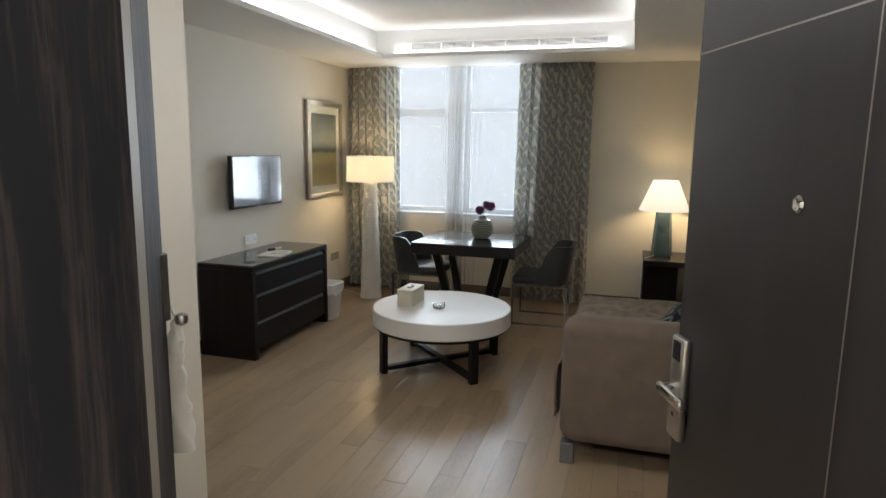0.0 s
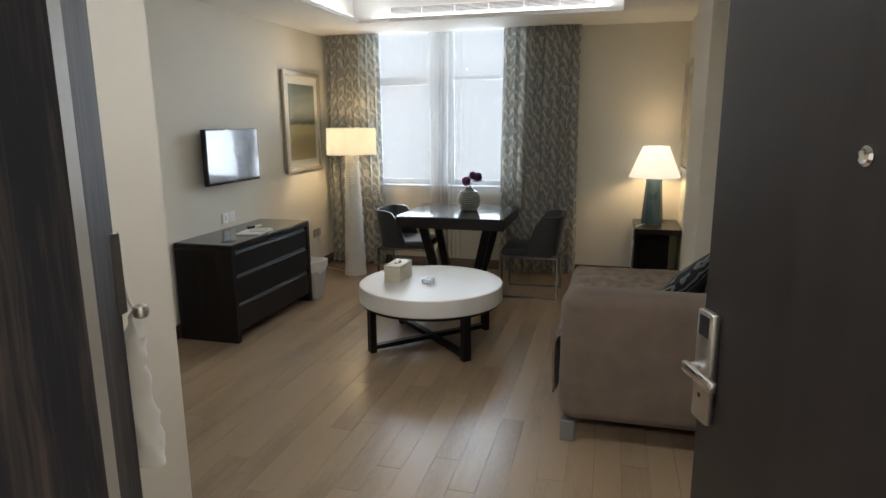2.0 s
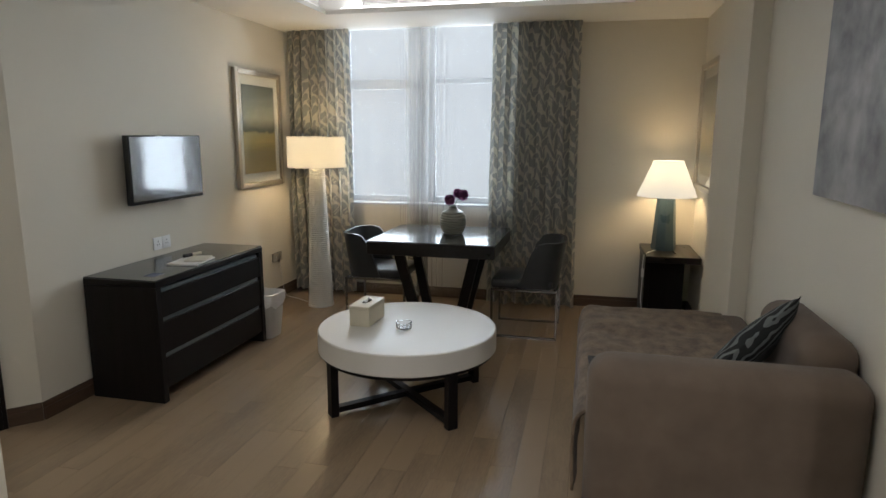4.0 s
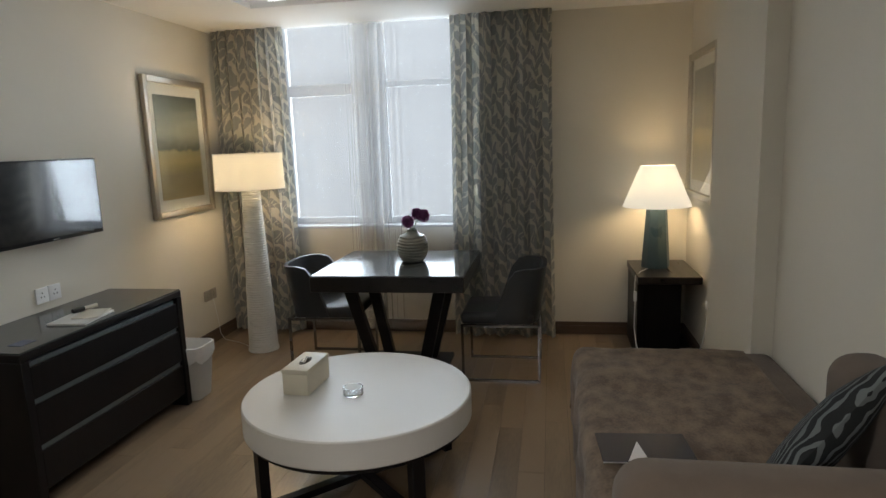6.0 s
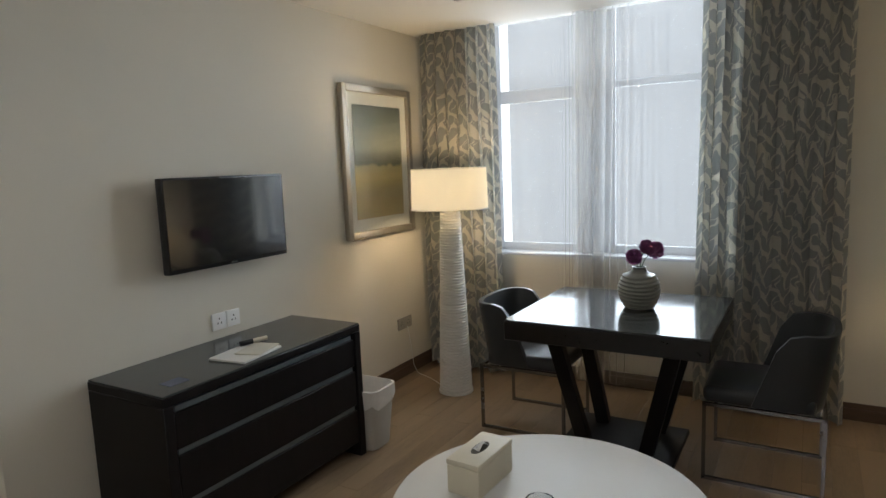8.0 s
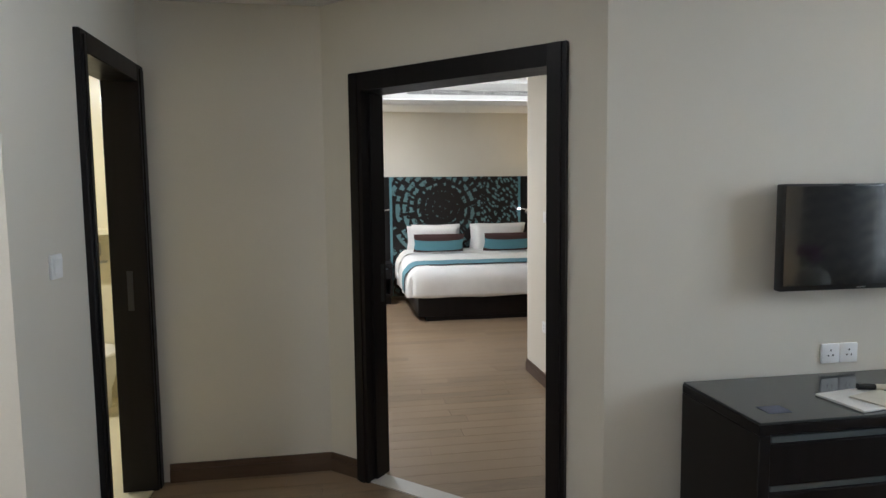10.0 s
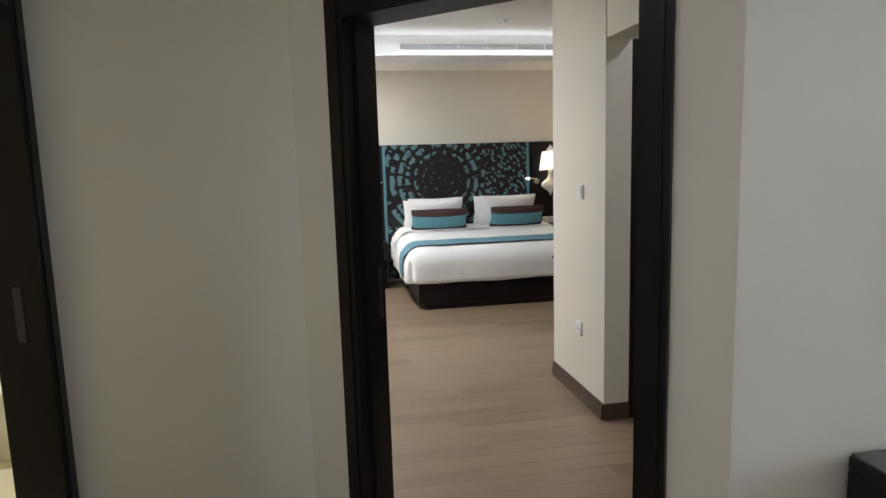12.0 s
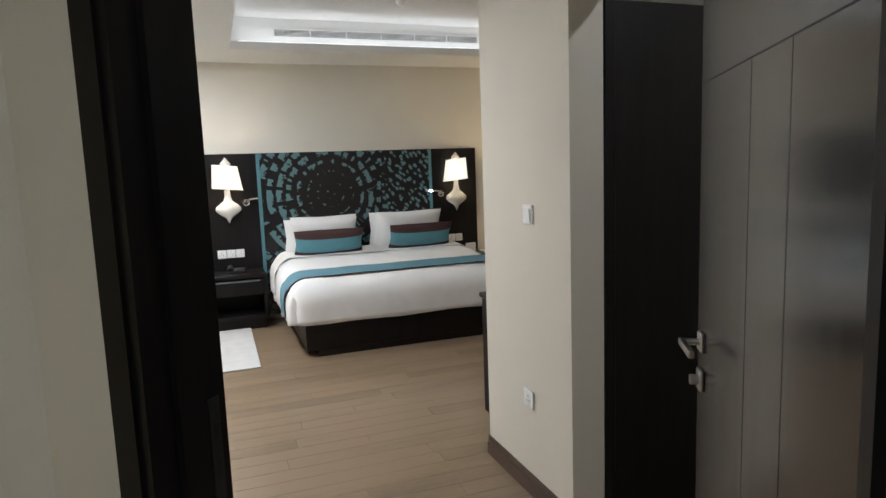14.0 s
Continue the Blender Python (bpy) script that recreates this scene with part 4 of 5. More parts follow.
part("display", B((-0.045, -0.0295, -0.030), (0.042, -0.0283, 0.030), 0.0005, 1), material("grey_display", (0.12, 0.12, 0.11), 0.3), th)


def waste_bin(at):
    g = thing("waste_bin", "pale grey plastic bin with a white liner", "waste bin", at, 90)
    bm = bmesh.new()
    rings = []
    for z, a, b in ((0, 0.085, 0.125), (0.005, 0.09, 0.13), (0.34, 0.115, 0.165), (0.345, 0.112, 0.162), (0.02, 0.088, 0.127)):
        ring = []
        for i in range(32):
            t = 2 * math.pi * i / 32
            c, s = math.cos(t), math.sin(t)
            ring.append(bm.verts.new((a * math.copysign(abs(c) ** 0.4, c), b * math.copysign(abs(s) ** 0.4, s), z)))
        rings.append(ring)
    for p, q in zip(rings, rings[1:]):
        for i in range(32):
            bm.faces.new((p[i], p[(i + 1) % 32], q[(i + 1) % 32], q[i]))
    bm.faces.new(list(reversed(rings[0])))
    bm.faces.new(rings[-1])
    part("bin_body", bm, BINGREY, g)
    rng = random.Random(4)
    bm = bmesh.new()
    rings = []
    for k, (z, o) in enumerate(((0.25, 0.004), (0.285, 0.009), (0.32, 0.007), (0.35, 0.006), (0.352, -0.006), (0.31, -0.010), (0.12, -0.016))):
        ring = []
        for i in range(48):
            t = 2 * math.pi * i / 48
            c, s = math.cos(t), math.sin(t)
            a, b = 0.09 + 0.0735 * z + o, 0.13 + 0.103 * z + o
            j = rng.uniform(-0.003, 0.003)
            zz = z + (0.02 * math.sin(5 * t + 1) * rng.uniform(0.4, 1) if k == 0 else 0)
            ring.append(bm.verts.new(((a + j) * math.copysign(abs(c) ** 0.4, c), (b + j) * math.copysign(abs(s) ** 0.4, s), zz)))
        rings.append(ring)
    for p, q in zip(rings, rings[1:]):
        for i in range(48):
            bm.faces.new((p[i], p[(i + 1) % 48], q[(i + 1) % 48], q[i]))
    part("liner", bm, LINER, g, "crinkled white bin liner")


waste_bin((-2.545, 5.265, 0))


def floor_lamp(at):
    g = thing("floor_lamp", "tall white ribbed column floor lamp with an ivory drum shade, lit", "floor lamp", at)
    prof = [(0.001, 0), (0.118, 0), (0.118, 0.015)]
    n = 66
    for i in range(n):
        f = i / n
        r = 0.112 - 0.045 * f
        z = 0.02 + 1.23 * f
        d = 1.23 / n
        prof += [(r - 0.0025, z), (r + 0.001, z + d * 0.25), (r + 0.001, z + d * 0.75), (r - 0.0025, z + d * 0.98)]
    prof += [(0.02, 1.252), (0.001, 1.253)]
    part("column", lathe(bmesh.new(), prof, 36), CERAMIC, g)
    part("stem", tube(bmesh.new(), [(0, 0, 1.25), (0, 0, 1.34)], 0.009, 8), CHROME, g)
    bm = lathe(bmesh.new(), [(0.255, 1.262), (0.25, 1.53), (0.247, 1.53), (0.252, 1.262)], 48)
    bmesh.ops.delete(bm, geom=[f for f in bm.faces if len(f.verts) > 4], context="FACES_ONLY")
    sh = part("shade", bm, SHADE, g, "ivory linen drum shade")
    for z, r in ((1.263, 0.256), (1.527, 0.251)):
        bm = lathe(bmesh.new(), [(r - 0.001, z - 0.003), (r + 0.0015, z - 0.003), (r + 0.0015, z + 0.003), (r - 0.001, z + 0.003)], 48)
        bmesh.ops.delete(bm, geom=[f for f in bm.faces if len(f.verts) > 4], context="FACES_ONLY")
        part("trim_ring", bm, IVORY, sh)


floor_lamp((-2.464, 6.20, 0))
floor_lamp((-9.20, 6.36, 0))


def framed_print(at, turn, w, h, label):
    """Framed print behind glass: local x along the wall, -y out of it."""
    g = thing("framed_picture", label, "picture", at, turn)
    f = 0.046
    for lo, hi in (((-w / 2, -0.04, -h / 2), (-w / 2 + f, -0.002, h / 2)), ((w / 2 - f, -0.04, -h / 2), (w / 2, -0.002, h / 2)), ((-w / 2 + f, -0.04, h / 2 - f), (w / 2 - f, -0.002, h / 2)), ((-w / 2 + f, -0.04, -h / 2), (w / 2 - f, -0.002, -h / 2 + f))):
        part("frame_rail", B(lo, hi, 0.007, 2), SILVER, g, "champagne silver frame")
    part("mat_board", B((-w / 2 + f, -0.016, -h / 2 + f), (w / 2 - f, -0.010, h / 2 - f)), MATBOARD, g)
    part("print", B((-w / 2 + 0.118, -0.0185, -h / 2 + 0.125), (w / 2 - 0.118, -0.0165, h / 2 - 0.125)), LANDSCAPE, g, "hazy landscape with a golden field")
    gl = part("glass", B((-w / 2 + f, -0.0235, -h / 2 + f), (w / 2 - f, -0.0215, h / 2 - f)), PICGLASS, g)
    gl.visible_shadow = False
    return g


framed_print((TVX, 6.106, 1.588), 90, 0.782, 1.0, "framed landscape print with a wide white mat")
framed_print((0.80, 6.26, 1.615), -90, 0.785, 1.0, "framed landscape print reflecting the lamp")
cv = thing("painting", "grey and blue abstract canvas without a frame", "painting", (ENX, 3.41, 1.82), -90)
part("canvas", B((-0.47, -0.032, -0.51), (0.47, -0.020, 0.51), 0.004, 2), ABSTRACT, cv, "grey and blue painted canvas face")
for lo, hi in (((-0.468, -0.0198, -0.508), (-0.43, -0.001, 0.508)), ((0.43, -0.0198, -0.508), (0.468, -0.001, 0.508)), ((-0.4298, -0.0198, 0.47), (0.4298, -0.001, 0.508)), ((-0.4298, -0.0198, -0.508), (0.4298, -0.001, -0.47))):
    part("stretcher_bar", B(lo, hi, 0.001, 1), MATBOARD, cv)


def dining_table(at):
    g = thing("dining_table", "square dark dining table with a glass top and leaning legs", "table", at)
    w, d = 0.49, 0.46
    part("top", B((-w, -d, 0.655), (w, d, 0.751), 0.004, 1), DARKH, g)
    part("glass_sheet", B((-w + 0.003, -d + 0.003, 0.7515), (w - 0.003, d - 0.003, 0.760), 0.002, 1), SMOKED, g, "dark reflecting glass sheet")
    for sx in (-1, 1):
        for sy in (-1, 1):
            part("leg", bar(bmesh.new(), (sx * 0.31, sy * 0.24, 0.66), (sx * 0.155, sy * 0.17, 0.025), 0.075, 0.055, 0.003), DARK, g)
    part("base_plate", B((-0.30, -0.27, 0), (0.30, 0.27, 0.03), 0.004, 1), DARK, g)


dining_table((-1.232, 5.87, 0))


def dining_chair(at, turn):
    """Armless tub chair; it faces local +x."""
    g = thing("dining_chair", "dark grey leather tub chair on a chrome sled base", "chair", at, turn, "chairs at the dining table")
    bm = B((-0.20, -0.235, 0.385), (0.27, 0.235, 0.465), 0.028, 3)
    part("seat", bm, LEATHER, g)
    bm = bmesh.new()
    rows = 10
    # plan of the shell: two straight wings joined by a rounded back
    plan = [(1.0 - k / 6, None) for k in range(6)] + [(0.0, k / 16) for k in range(17)] + [((k + 1) / 6, None) for k in range(6)]
    out, inn = [], []
    for i, (wing, turn_f) in enumerate(plan):
        s = 1 if i < len(plan) / 2 else -1
        o, q = [], []
        for j in range(rows + 1):
            h = j / rows
            wide, back, rad = 0.243 + 0.018 * h, -0.235 - 0.055 * h, 0.14
            tip = 0.06 - 0.12 * h - 0.03 * max(0.0, h - 0.8) / 0.2
            th = 0.040 - 0.012 * h
            z = 0.395 + (0.755 - 0.395) * h - 0.015 * wing * h
            if turn_f is None:
                x = back + rad + (tip - back - rad) * wing
                o.append(bm.verts.new((x, s * wide, z)))
                q.append(bm.verts.new((x, s * (wide - th), z)))
            else:
                a = radians(90 + 180 * turn_f)
                c, w = math.cos(a), math.sin(a)
                ey = math.copysign(abs(w) ** 0.72, w)
                o.append(bm.verts.new((back + rad + rad * math.copysign(abs(c) ** 0.72, c), wide * ey, z)))
                q.append(bm.verts.new((back + rad + (rad - th) * math.copysign(abs(c) ** 0.72, c), (wide - th) * ey, z)))
        out.append(o)
        inn.append(q)
    n = len(plan) - 1
    for i in range(n):
        for j in range(rows):
            bm.faces.new((out[i][j], out[i + 1][j], out[i + 1][j + 1], out[i][j + 1]))
            bm.faces.new((inn[i][j], inn[i][j + 1], inn[i + 1][j + 1], inn[i + 1][j]))
        bm.faces.new((out[i][rows], out[i + 1][rows], inn[i + 1][rows], inn[i][rows]))
        bm.faces.new((out[i][0], inn[i][0], inn[i + 1][0], out[i + 1][0]))
    for k in (0, n):
        for j in range(rows):
            bm.faces.new((out[k][j], out[k][j + 1], inn[k][j + 1], inn[k][j]))
    bmesh.ops.recalc_face_normals(bm, faces=bm.faces)
    part("backrest", bm, LEATHER, g)
    for sy in (-1, 1):
        y = sy * 0.232
        bm = bmesh.new()
        bar(bm, (0.26, y, 0.0), (0.26, y, 0.387), 0.016, 0.016)
        bar(bm, (-0.235, y, 0.0), (-0.235, y, 0.387), 0.016, 0.016)
        bar(bm, (-0.243, y, 0.008), (0.268, y, 0.008), 0.016, 0.016)
        bar(bm, (-0.243, y, 0.379), (0.268, y, 0.379), 0.016, 0.016)
        part("sled_leg", bm, DARKCHROME, g, "chrome sled leg")
    bm = bar(bmesh.new(), (-0.235, -0.224, 0.379), (-0.235, 0.224, 0.379), 0.016, 0.016)
    part("cross_bar", bm, DARKCHROME, g)
    return g


ch = dining_chair((-0.535, 5.89, 0), 180)
copy_thing(ch, pose(-1.795, 5.98, 0, 0, 0, 1))


def vase(at):
    prof = [(0.001, 0), (0.062, 0), (0.068, 0.006)]
    for i in range(60):
        f = i / 59
        r = 0.066 + 0.042 * math.sin(math.pi * (f * 0.86 + 0.06)) ** 0.8
        prof.append((r + 0.003 * math.sin(f * 2 * math.pi * 8.5), 0.008 + 0.172 * f))
    prof += [(0.060, 0.188), (0.045, 0.196), (0.034, 0.21), (0.036, 0.222), (0.030, 0.222), (0.028, 0.205), (0.001, 0.20)]
    bm = lathe(bmesh.new(), prof, 48)
    for v in bm.verts:
        v.co.z += 0.004 * math.sin(2 * math.atan2(v.co.y, v.co.x) + 9 * v.co.z) if 0.01 < v.co.z < 0.18 else 0
    ob = solid("vase", bm, VASEM, "grey-green ribbed ceramic vase on the dining table", "vase")
    ob.location = at


VASEM = material("grey_green_glaze", (0.17, 0.175, 0.155), 0.3, vary=0.35, scale=9, bump=0.1, grain=60, stretch=(1, 1, 4))
VX, VY = -1.16, 5.91
vase((VX, VY, 0.7602))


def allium(base, top, r, seed):
    g = thing("flower", "round purple pompon flower in the vase", "flower", base, group="flowers in the vase")
    t = Vector(top) - Vector(base)
    part("stem", tube(bmesh.new(), [(0, 0, 0), (t.x * 0.35, t.y * 0.35, t.z * 0.6), tuple(t)], 0.0025, 6), STEM, g)
    rng = random.Random(seed)
    bm = bmesh.new()
    bmesh.ops.create_icosphere(bm, subdivisions=2, radius=r * 0.72, matrix=Matrix.Translation(t))
    for _ in range(230):
        d = Vector((rng.gauss(0, 1), rng.gauss(0, 1), rng.gauss(0, 1))).normalized()
        u = d.orthogonal().normalized() * r * 0.16
        w = d.cross(u)
        c = t + d * r * rng.uniform(0.9, 1.08)
        b = t + d * r * 0.6
        vs = [bm.verts.new(p) for p in (b, c + u, c + d * r * 0.1, c - u, c + w * 0.8)]
        bm.faces.new(vs[:4])
        bm.faces.new((vs[0], vs[4], vs[2]))
    part("flower_head", bm, PETAL, g, "dense purple flower head")


allium((VX - 0.005, VY, 0.962), (VX - 0.025, VY - 0.01, 1.035), 0.040, 1)
allium((VX, VY + 0.008, 0.962), (VX + 0.03, VY + 0.03, 1.085), 0.036, 2)
allium((VX + 0.006, VY - 0.004, 0.962), (VX + 0.085, VY - 0.015, 1.075), 0.042, 3)


def coffee_table(at, r=0.52, h=0.45):
    g = thing("coffee_table", "round white lacquered coffee table on a dark crossed frame", "coffee table", at, 0)
    part("top", lathe(bmesh.new(), [(0.001, h - 0.122), (r - 0.006, h - 0.122), (r, h - 0.116), (r, h - 0.006), (r - 0.006, h), (0.001, h)], 96), LACQ, g)
    part("rim", lathe(bmesh.new(), [(0.001, h - 0.144), (r - 0.02, h - 0.144), (r - 0.02, h - 0.1225), (0.001, h - 0.1225)], 72), DARK, g)
    for k in range(4):
        a = radians(45 + 90 * k)
        bm = B((-0.022, -0.03, 0), (0.022, 0.03, h - 0.1445), 0.002, 1, Matrix.Translation((0.475 * math.cos(a), 0.475 * math.sin(a), 0)) @ Matrix.Rotation(a, 4, "Z"))
        part("leg", bm, DARK, g)
    for k in range(2):
        a = radians(45 + 90 * k)
        bm = B((-0.45, -0.025, 0.02), (0.45, 0.025, 0.052 + 0.002 * k), 0.002, 1, Matrix.Rotation(a, 4, "Z"))
        part("stretcher", bm, DARK, g)


coffee_table((-1.10, 4.39, 0))
tb = thing("tissue_box", "cream leatherette tissue box with an open slot", "tissue box", (-1.358, 4.415, 0.4502), -3)
part("box_body", B((-0.062, -0.122, 0), (0.062, 0.122, 0.10), 0.004, 2), IVORY, tb)
part("lid", B((-0.064, -0.124, 0.1005), (0.064, 0.124, 0.122), 0.005, 2), IVORY, tb)
# The shade inside the slot is a dark disc laid on the lid.
part("slot_shade_disc", lathe(bmesh.new(), [(0.001, 0.1222), (0.045, 0.1222), (0.045, 0.1235), (0.001, 0.1235)], 32), material("slot_shadow", (0.10, 0.085, 0.06), 0.7), tb).scale = (0.5, 1.15, 1)
bm = bmesh.new()
bmesh.ops.create_grid(bm, x_segments=8, y_segments=8, size=0.03)
for v in bm.verts:
    v.co.z = 0.126 + 0.012 * math.sin(v.co.x * 90) * math.cos(v.co.y * 60) + 0.01 * (0.03 - abs(v.co.y)) / 0.03
    v.co.x *= 0.45
part("tissue", bm, PAPER, tb, "white paper tissue")
at = lathe(bmesh.new(), [(0.001, 0), (0.042, 0), (0.046, 0.004), (0.047, 0.036), (0.040, 0.036), (0.037, 0.008), (0.001, 0.007)], 32)
solid("ashtray", at, GLASS, "small round clear glass ashtray", "ashtray").location = (-1.105, 4.33, 0.4502)


def sofa():
    """Chaise sofa against the wall: one arm, a back along the first half, a long seat."""
    g = thing("sofa", "taupe velour chaise sofa with one arm", "sofa", (0.38, 3.1, 0))
    part("arm", B((-0.455, 0.0, 0.11), (0.455, 0.205, 0.785), 0.085, 6), FABRIC, g)
    part("backrest", B((0.255, 0.15, 0.13), (0.455, 0.78, 0.872), 0.085, 6), FABRIC, g)
    part("seat_base", B((-0.445, 0.195, 0.11), (0.45, 1.80, 0.33), 0.04, 4), FABRIC, g)
    bm = B((-0.455, 0.200, 0.325), (0.26, 1.82, 0.475), 0.06, 5)
    box(bm, (0.22, 0.76, 0.325), (0.455, 1.81, 0.50), 0.05, 4)
    part("seat_cushion", bm, FABRIC, g)
    for x, y in ((-0.41, 0.04), (0.37, 0.04), (-0.41, 1.72), (0.37, 1.72)):
        part("foot", B((x - 0.03, y - 0.02, 0), (x + 0.04, y + 0.05, 0.112), 0.003, 1), DULL, g, "dull steel foot")


sofa()


def cloth_over(name, x0, x1, y0, y1, top, drop_x, mat, label, category, seed, nx=90, ny=110, amp=0.008):
    """A soft throw over a seat that hangs down past its x0 edge and its y1 end."""
    bm = bmesh.new()
    rows = []
    L = x1 - x0 + drop_x
    M = y1 - y0 + 0.30
    for j in range(ny + 1):
        v = j / ny * M
        row = []
        for i in range(nx + 1):
            u = i / nx * L

            def fold(d, lim, rad=0.07):
                if d <= lim:
                    return d, 0.0
                e = d - lim
                if e < rad * 1.57:
                    return lim + rad * math.sin(e / rad), -rad * (1 - math.cos(e / rad))
                return lim + rad, -rad - (e - rad * 1.57)

            du, zu = fold(u, x1 - x0 - 0.05)
            dv, zv = fold(v, y1 - y0 - 0.05)
            wav = noise.noise(Vector((u * 4 + seed, v * 4, 0.3))) * amp * 1.6 + noise.noise(Vector((u * 17, v * 17 + seed, 1.7))) * amp * 0.35
            hang = min(1, -zu * 6)
            x = x1 - du - wav * hang - 0.012 * math.sin(v * 17 + seed) * hang
            z = top + max(zu + zv, -0.36 - 0.03 * math.sin(v * 9)) + wav * (1 - hang)
            row.append(bm.verts.new((x, y0 + dv + wav * min(1, -zv * 6), z)))
        rows.append(row)
    for j in range(ny):
        for i in range(nx):
            bm.faces.new((rows[j][i], rows[j + 1][i], rows[j + 1][i + 1], rows[j][i + 1]))
    bmesh.ops.recalc_face_normals(bm, faces=bm.faces)
    ob = solid(name, bm, mat, label, category)
    th = ob.modifiers.new("thickness", "SOLIDIFY")
    th.thickness, th.offset = 0.012, 0
    return ob


cloth_over("throw_blanket", -0.09, 0.70, 3.32, 4.93, 0.505, 0.33, FUR, "brown plush throw spread over the sofa seat", "blanket", 2)


def pillow(name, w, h, t, mat, label, category, m, power=0.5, seed=1, group=""):
    """A stuffed cushion: local x wide, z high, y thick, standing on z = 0."""
    bm = bmesh.new()
    n = 22
    for s in (1, -1):
        rows = []
        for j in range(n + 1):
            row = []
            for i in range(n + 1):
                u, v = 2 * i / n - 1, 2 * j / n - 1
                k = max(0, (1 - u * u) * (1 - v * v)) ** power
                pinch = 1 - 0.06 * (1 - abs(u)) * (abs(v) ** 3)
                pin2 = 1 - 0.06 * (1 - abs(v)) * (abs(u) ** 3)
                cr = 0.10 * noise.noise(Vector((u * 2.2 + seed, v * 2.2, s)))
                row.append(bm.verts.new((u * w / 2 * pin2, s * t / 2 * k * (1 + cr), (v * pinch + 1) * h / 2)))
            rows.append(row)
        for j in range(n):
            for i in range(n):
                f = (rows[j][i], rows[j][i + 1], rows[j + 1][i + 1], rows[j + 1][i])
                bm.faces.new(f if s < 0 else tuple(reversed(f)))
    bmesh.ops.remove_doubles(bm, verts=bm.verts, dist=1e-5)
    ob = solid(name, bm, mat, label, category, group=group)
    ob.matrix_world = m
    return ob


# the cushion stands on one corner, leaning on the backrest
lean_x, lean_z = Vector((0.72, 0.35, 0.60)).normalized(), Vector((-0.10, -0.80, 0.59)).normalized()
lean_y = lean_z.cross(lean_x)
foot_mid = Vector((0.546, 3.70, 0.603))
pillow("cushion", 0.50, 0.36, 0.13, CUSHION, "dark grey leaf-patterned cushion leaning on the sofa back", "cushion", Matrix([(lean_x[k], lean_y[k], lean_z[k], foot_mid[k]) for k in range(3)] + [(0, 0, 0, 1)]))
mg = thing("magazine", "thin magazine with a dark glossy cover lying on the throw", "magazine", (0.085, 3.80, 0.522), 4)
part("pages", B((-0.148, -0.098, 0), (0.148, 0.098, 0.005)), PAPER, mg)
part("cover", B((-0.15, -0.10, 0.0051), (0.15, 0.10, 0.008), 0.001, 1), material("dark_blue_cover", (0.03, 0.033, 0.048), 0.2, spec=0.8), mg)
bm = prism(bmesh.new(), [(-0.045, 0.0), (0.03, 0.0), (-0.005, 0.07)], 0.0, 0.002)
sl = solid("paper_slip", bm, PAPER, "folded white slip of paper lying on the throw", "paper")
sl.matrix_world = pose(0.06, 3.675, 0.535, 50, 0, 8)


def side_table():
    g = thing("side_table", "dark wooden bedside cube table open at one side", "side table", (0.568, 6.40, 0))
    part("top", B((-0.208, -0.32, 0.56), (0.212, 0.31, 0.61), 0.004, 1), DARKH, g)
    part("side_panel", B((-0.20, -0.23, 0.0), (-0.16, 0.30, 0.5595), 0.003, 1), DARK, g)
    part("back_panel", B((-0.1595, -0.10, 0.03), (0.12, 0.30, 0.5595), 0.003, 1), DARK, g)
    part("bottom_shelf", B((-0.1595, -0.23, 0.0), (0.21, 0.30, 0.03), 0.003, 1), DARK, g)


side_table()


def table_lamp(at):
    g = thing("table_lamp", "blue-grey ceramic table lamp with a white cone shade, lit", "table lamp", at)
    part("base", lathe(bmesh.new(), [(0.001, 0), (0.098, 0), (0.100, 0.01), (0.072, 0.44), (0.066, 0.45), (0.001, 0.45)], 8), BLUEGREY, g)
    part("neck", tube(bmesh.new(), [(0, 0, 0.45), (0, 0, 0.60)], 0.012, 12), CHROME, g)
    bm = lathe(bmesh.new(), [(0.238, 0.445), (0.118, 0.735), (0.115, 0.735), (0.235, 0.445)], 48)
    bmesh.ops.delete(bm, geom=[f for f in bm.faces if len(f.verts) > 4], context="FACES_ONLY")
    part("shade", bm, SHADE2, g, "white cone lamp shade")


table_lamp((0.53, 6.45, 0.6102))
bm = tube(bmesh.new(), [(0.46, 6.35, 0.617), (0.40, 6.25, 0.616), (0.352, 6.16, 0.600), (0.346, 6.14, 0.50), (0.350, 6.13, 0.42), (0.344, 6.12, 0.25), (0.36, 6.10, 0.12), (0.40, 6.06, 0.02), (0.55, 6.0, 0.008), (0.70, 5.97, 0.01), (0.76, 5.95, 0.20), (0.785, 5.93, 0.44)], 0.0035, 6)
cb = solid("lamp_cable", bm, PLASTIC, "white lamp cable hanging over the table edge to the socket", "cable")
part("inline_switch", B((0.338, 6.122, 0.43), (0.360, 6.140, 0.50), 0.005, 2), PLASTIC, cb)
part("plug", B((0.765, 5.905, 0.43), (0.787, 5.955, 0.48), 0.006, 2), PLASTIC, cb)
solid("lamp_cable", tube(bmesh.new(), [(-2.955, 6.36, 0.37), (-2.945, 6.385, 0.20), (-2.94, 6.40, 0.06), (-2.90, 6.39, 0.006), (-2.75, 6.33, 0.005), (-2.58, 6.22, 0.005)], 0.0022, 6), PLASTIC, "white floor lamp cable running to the wall", "cable")

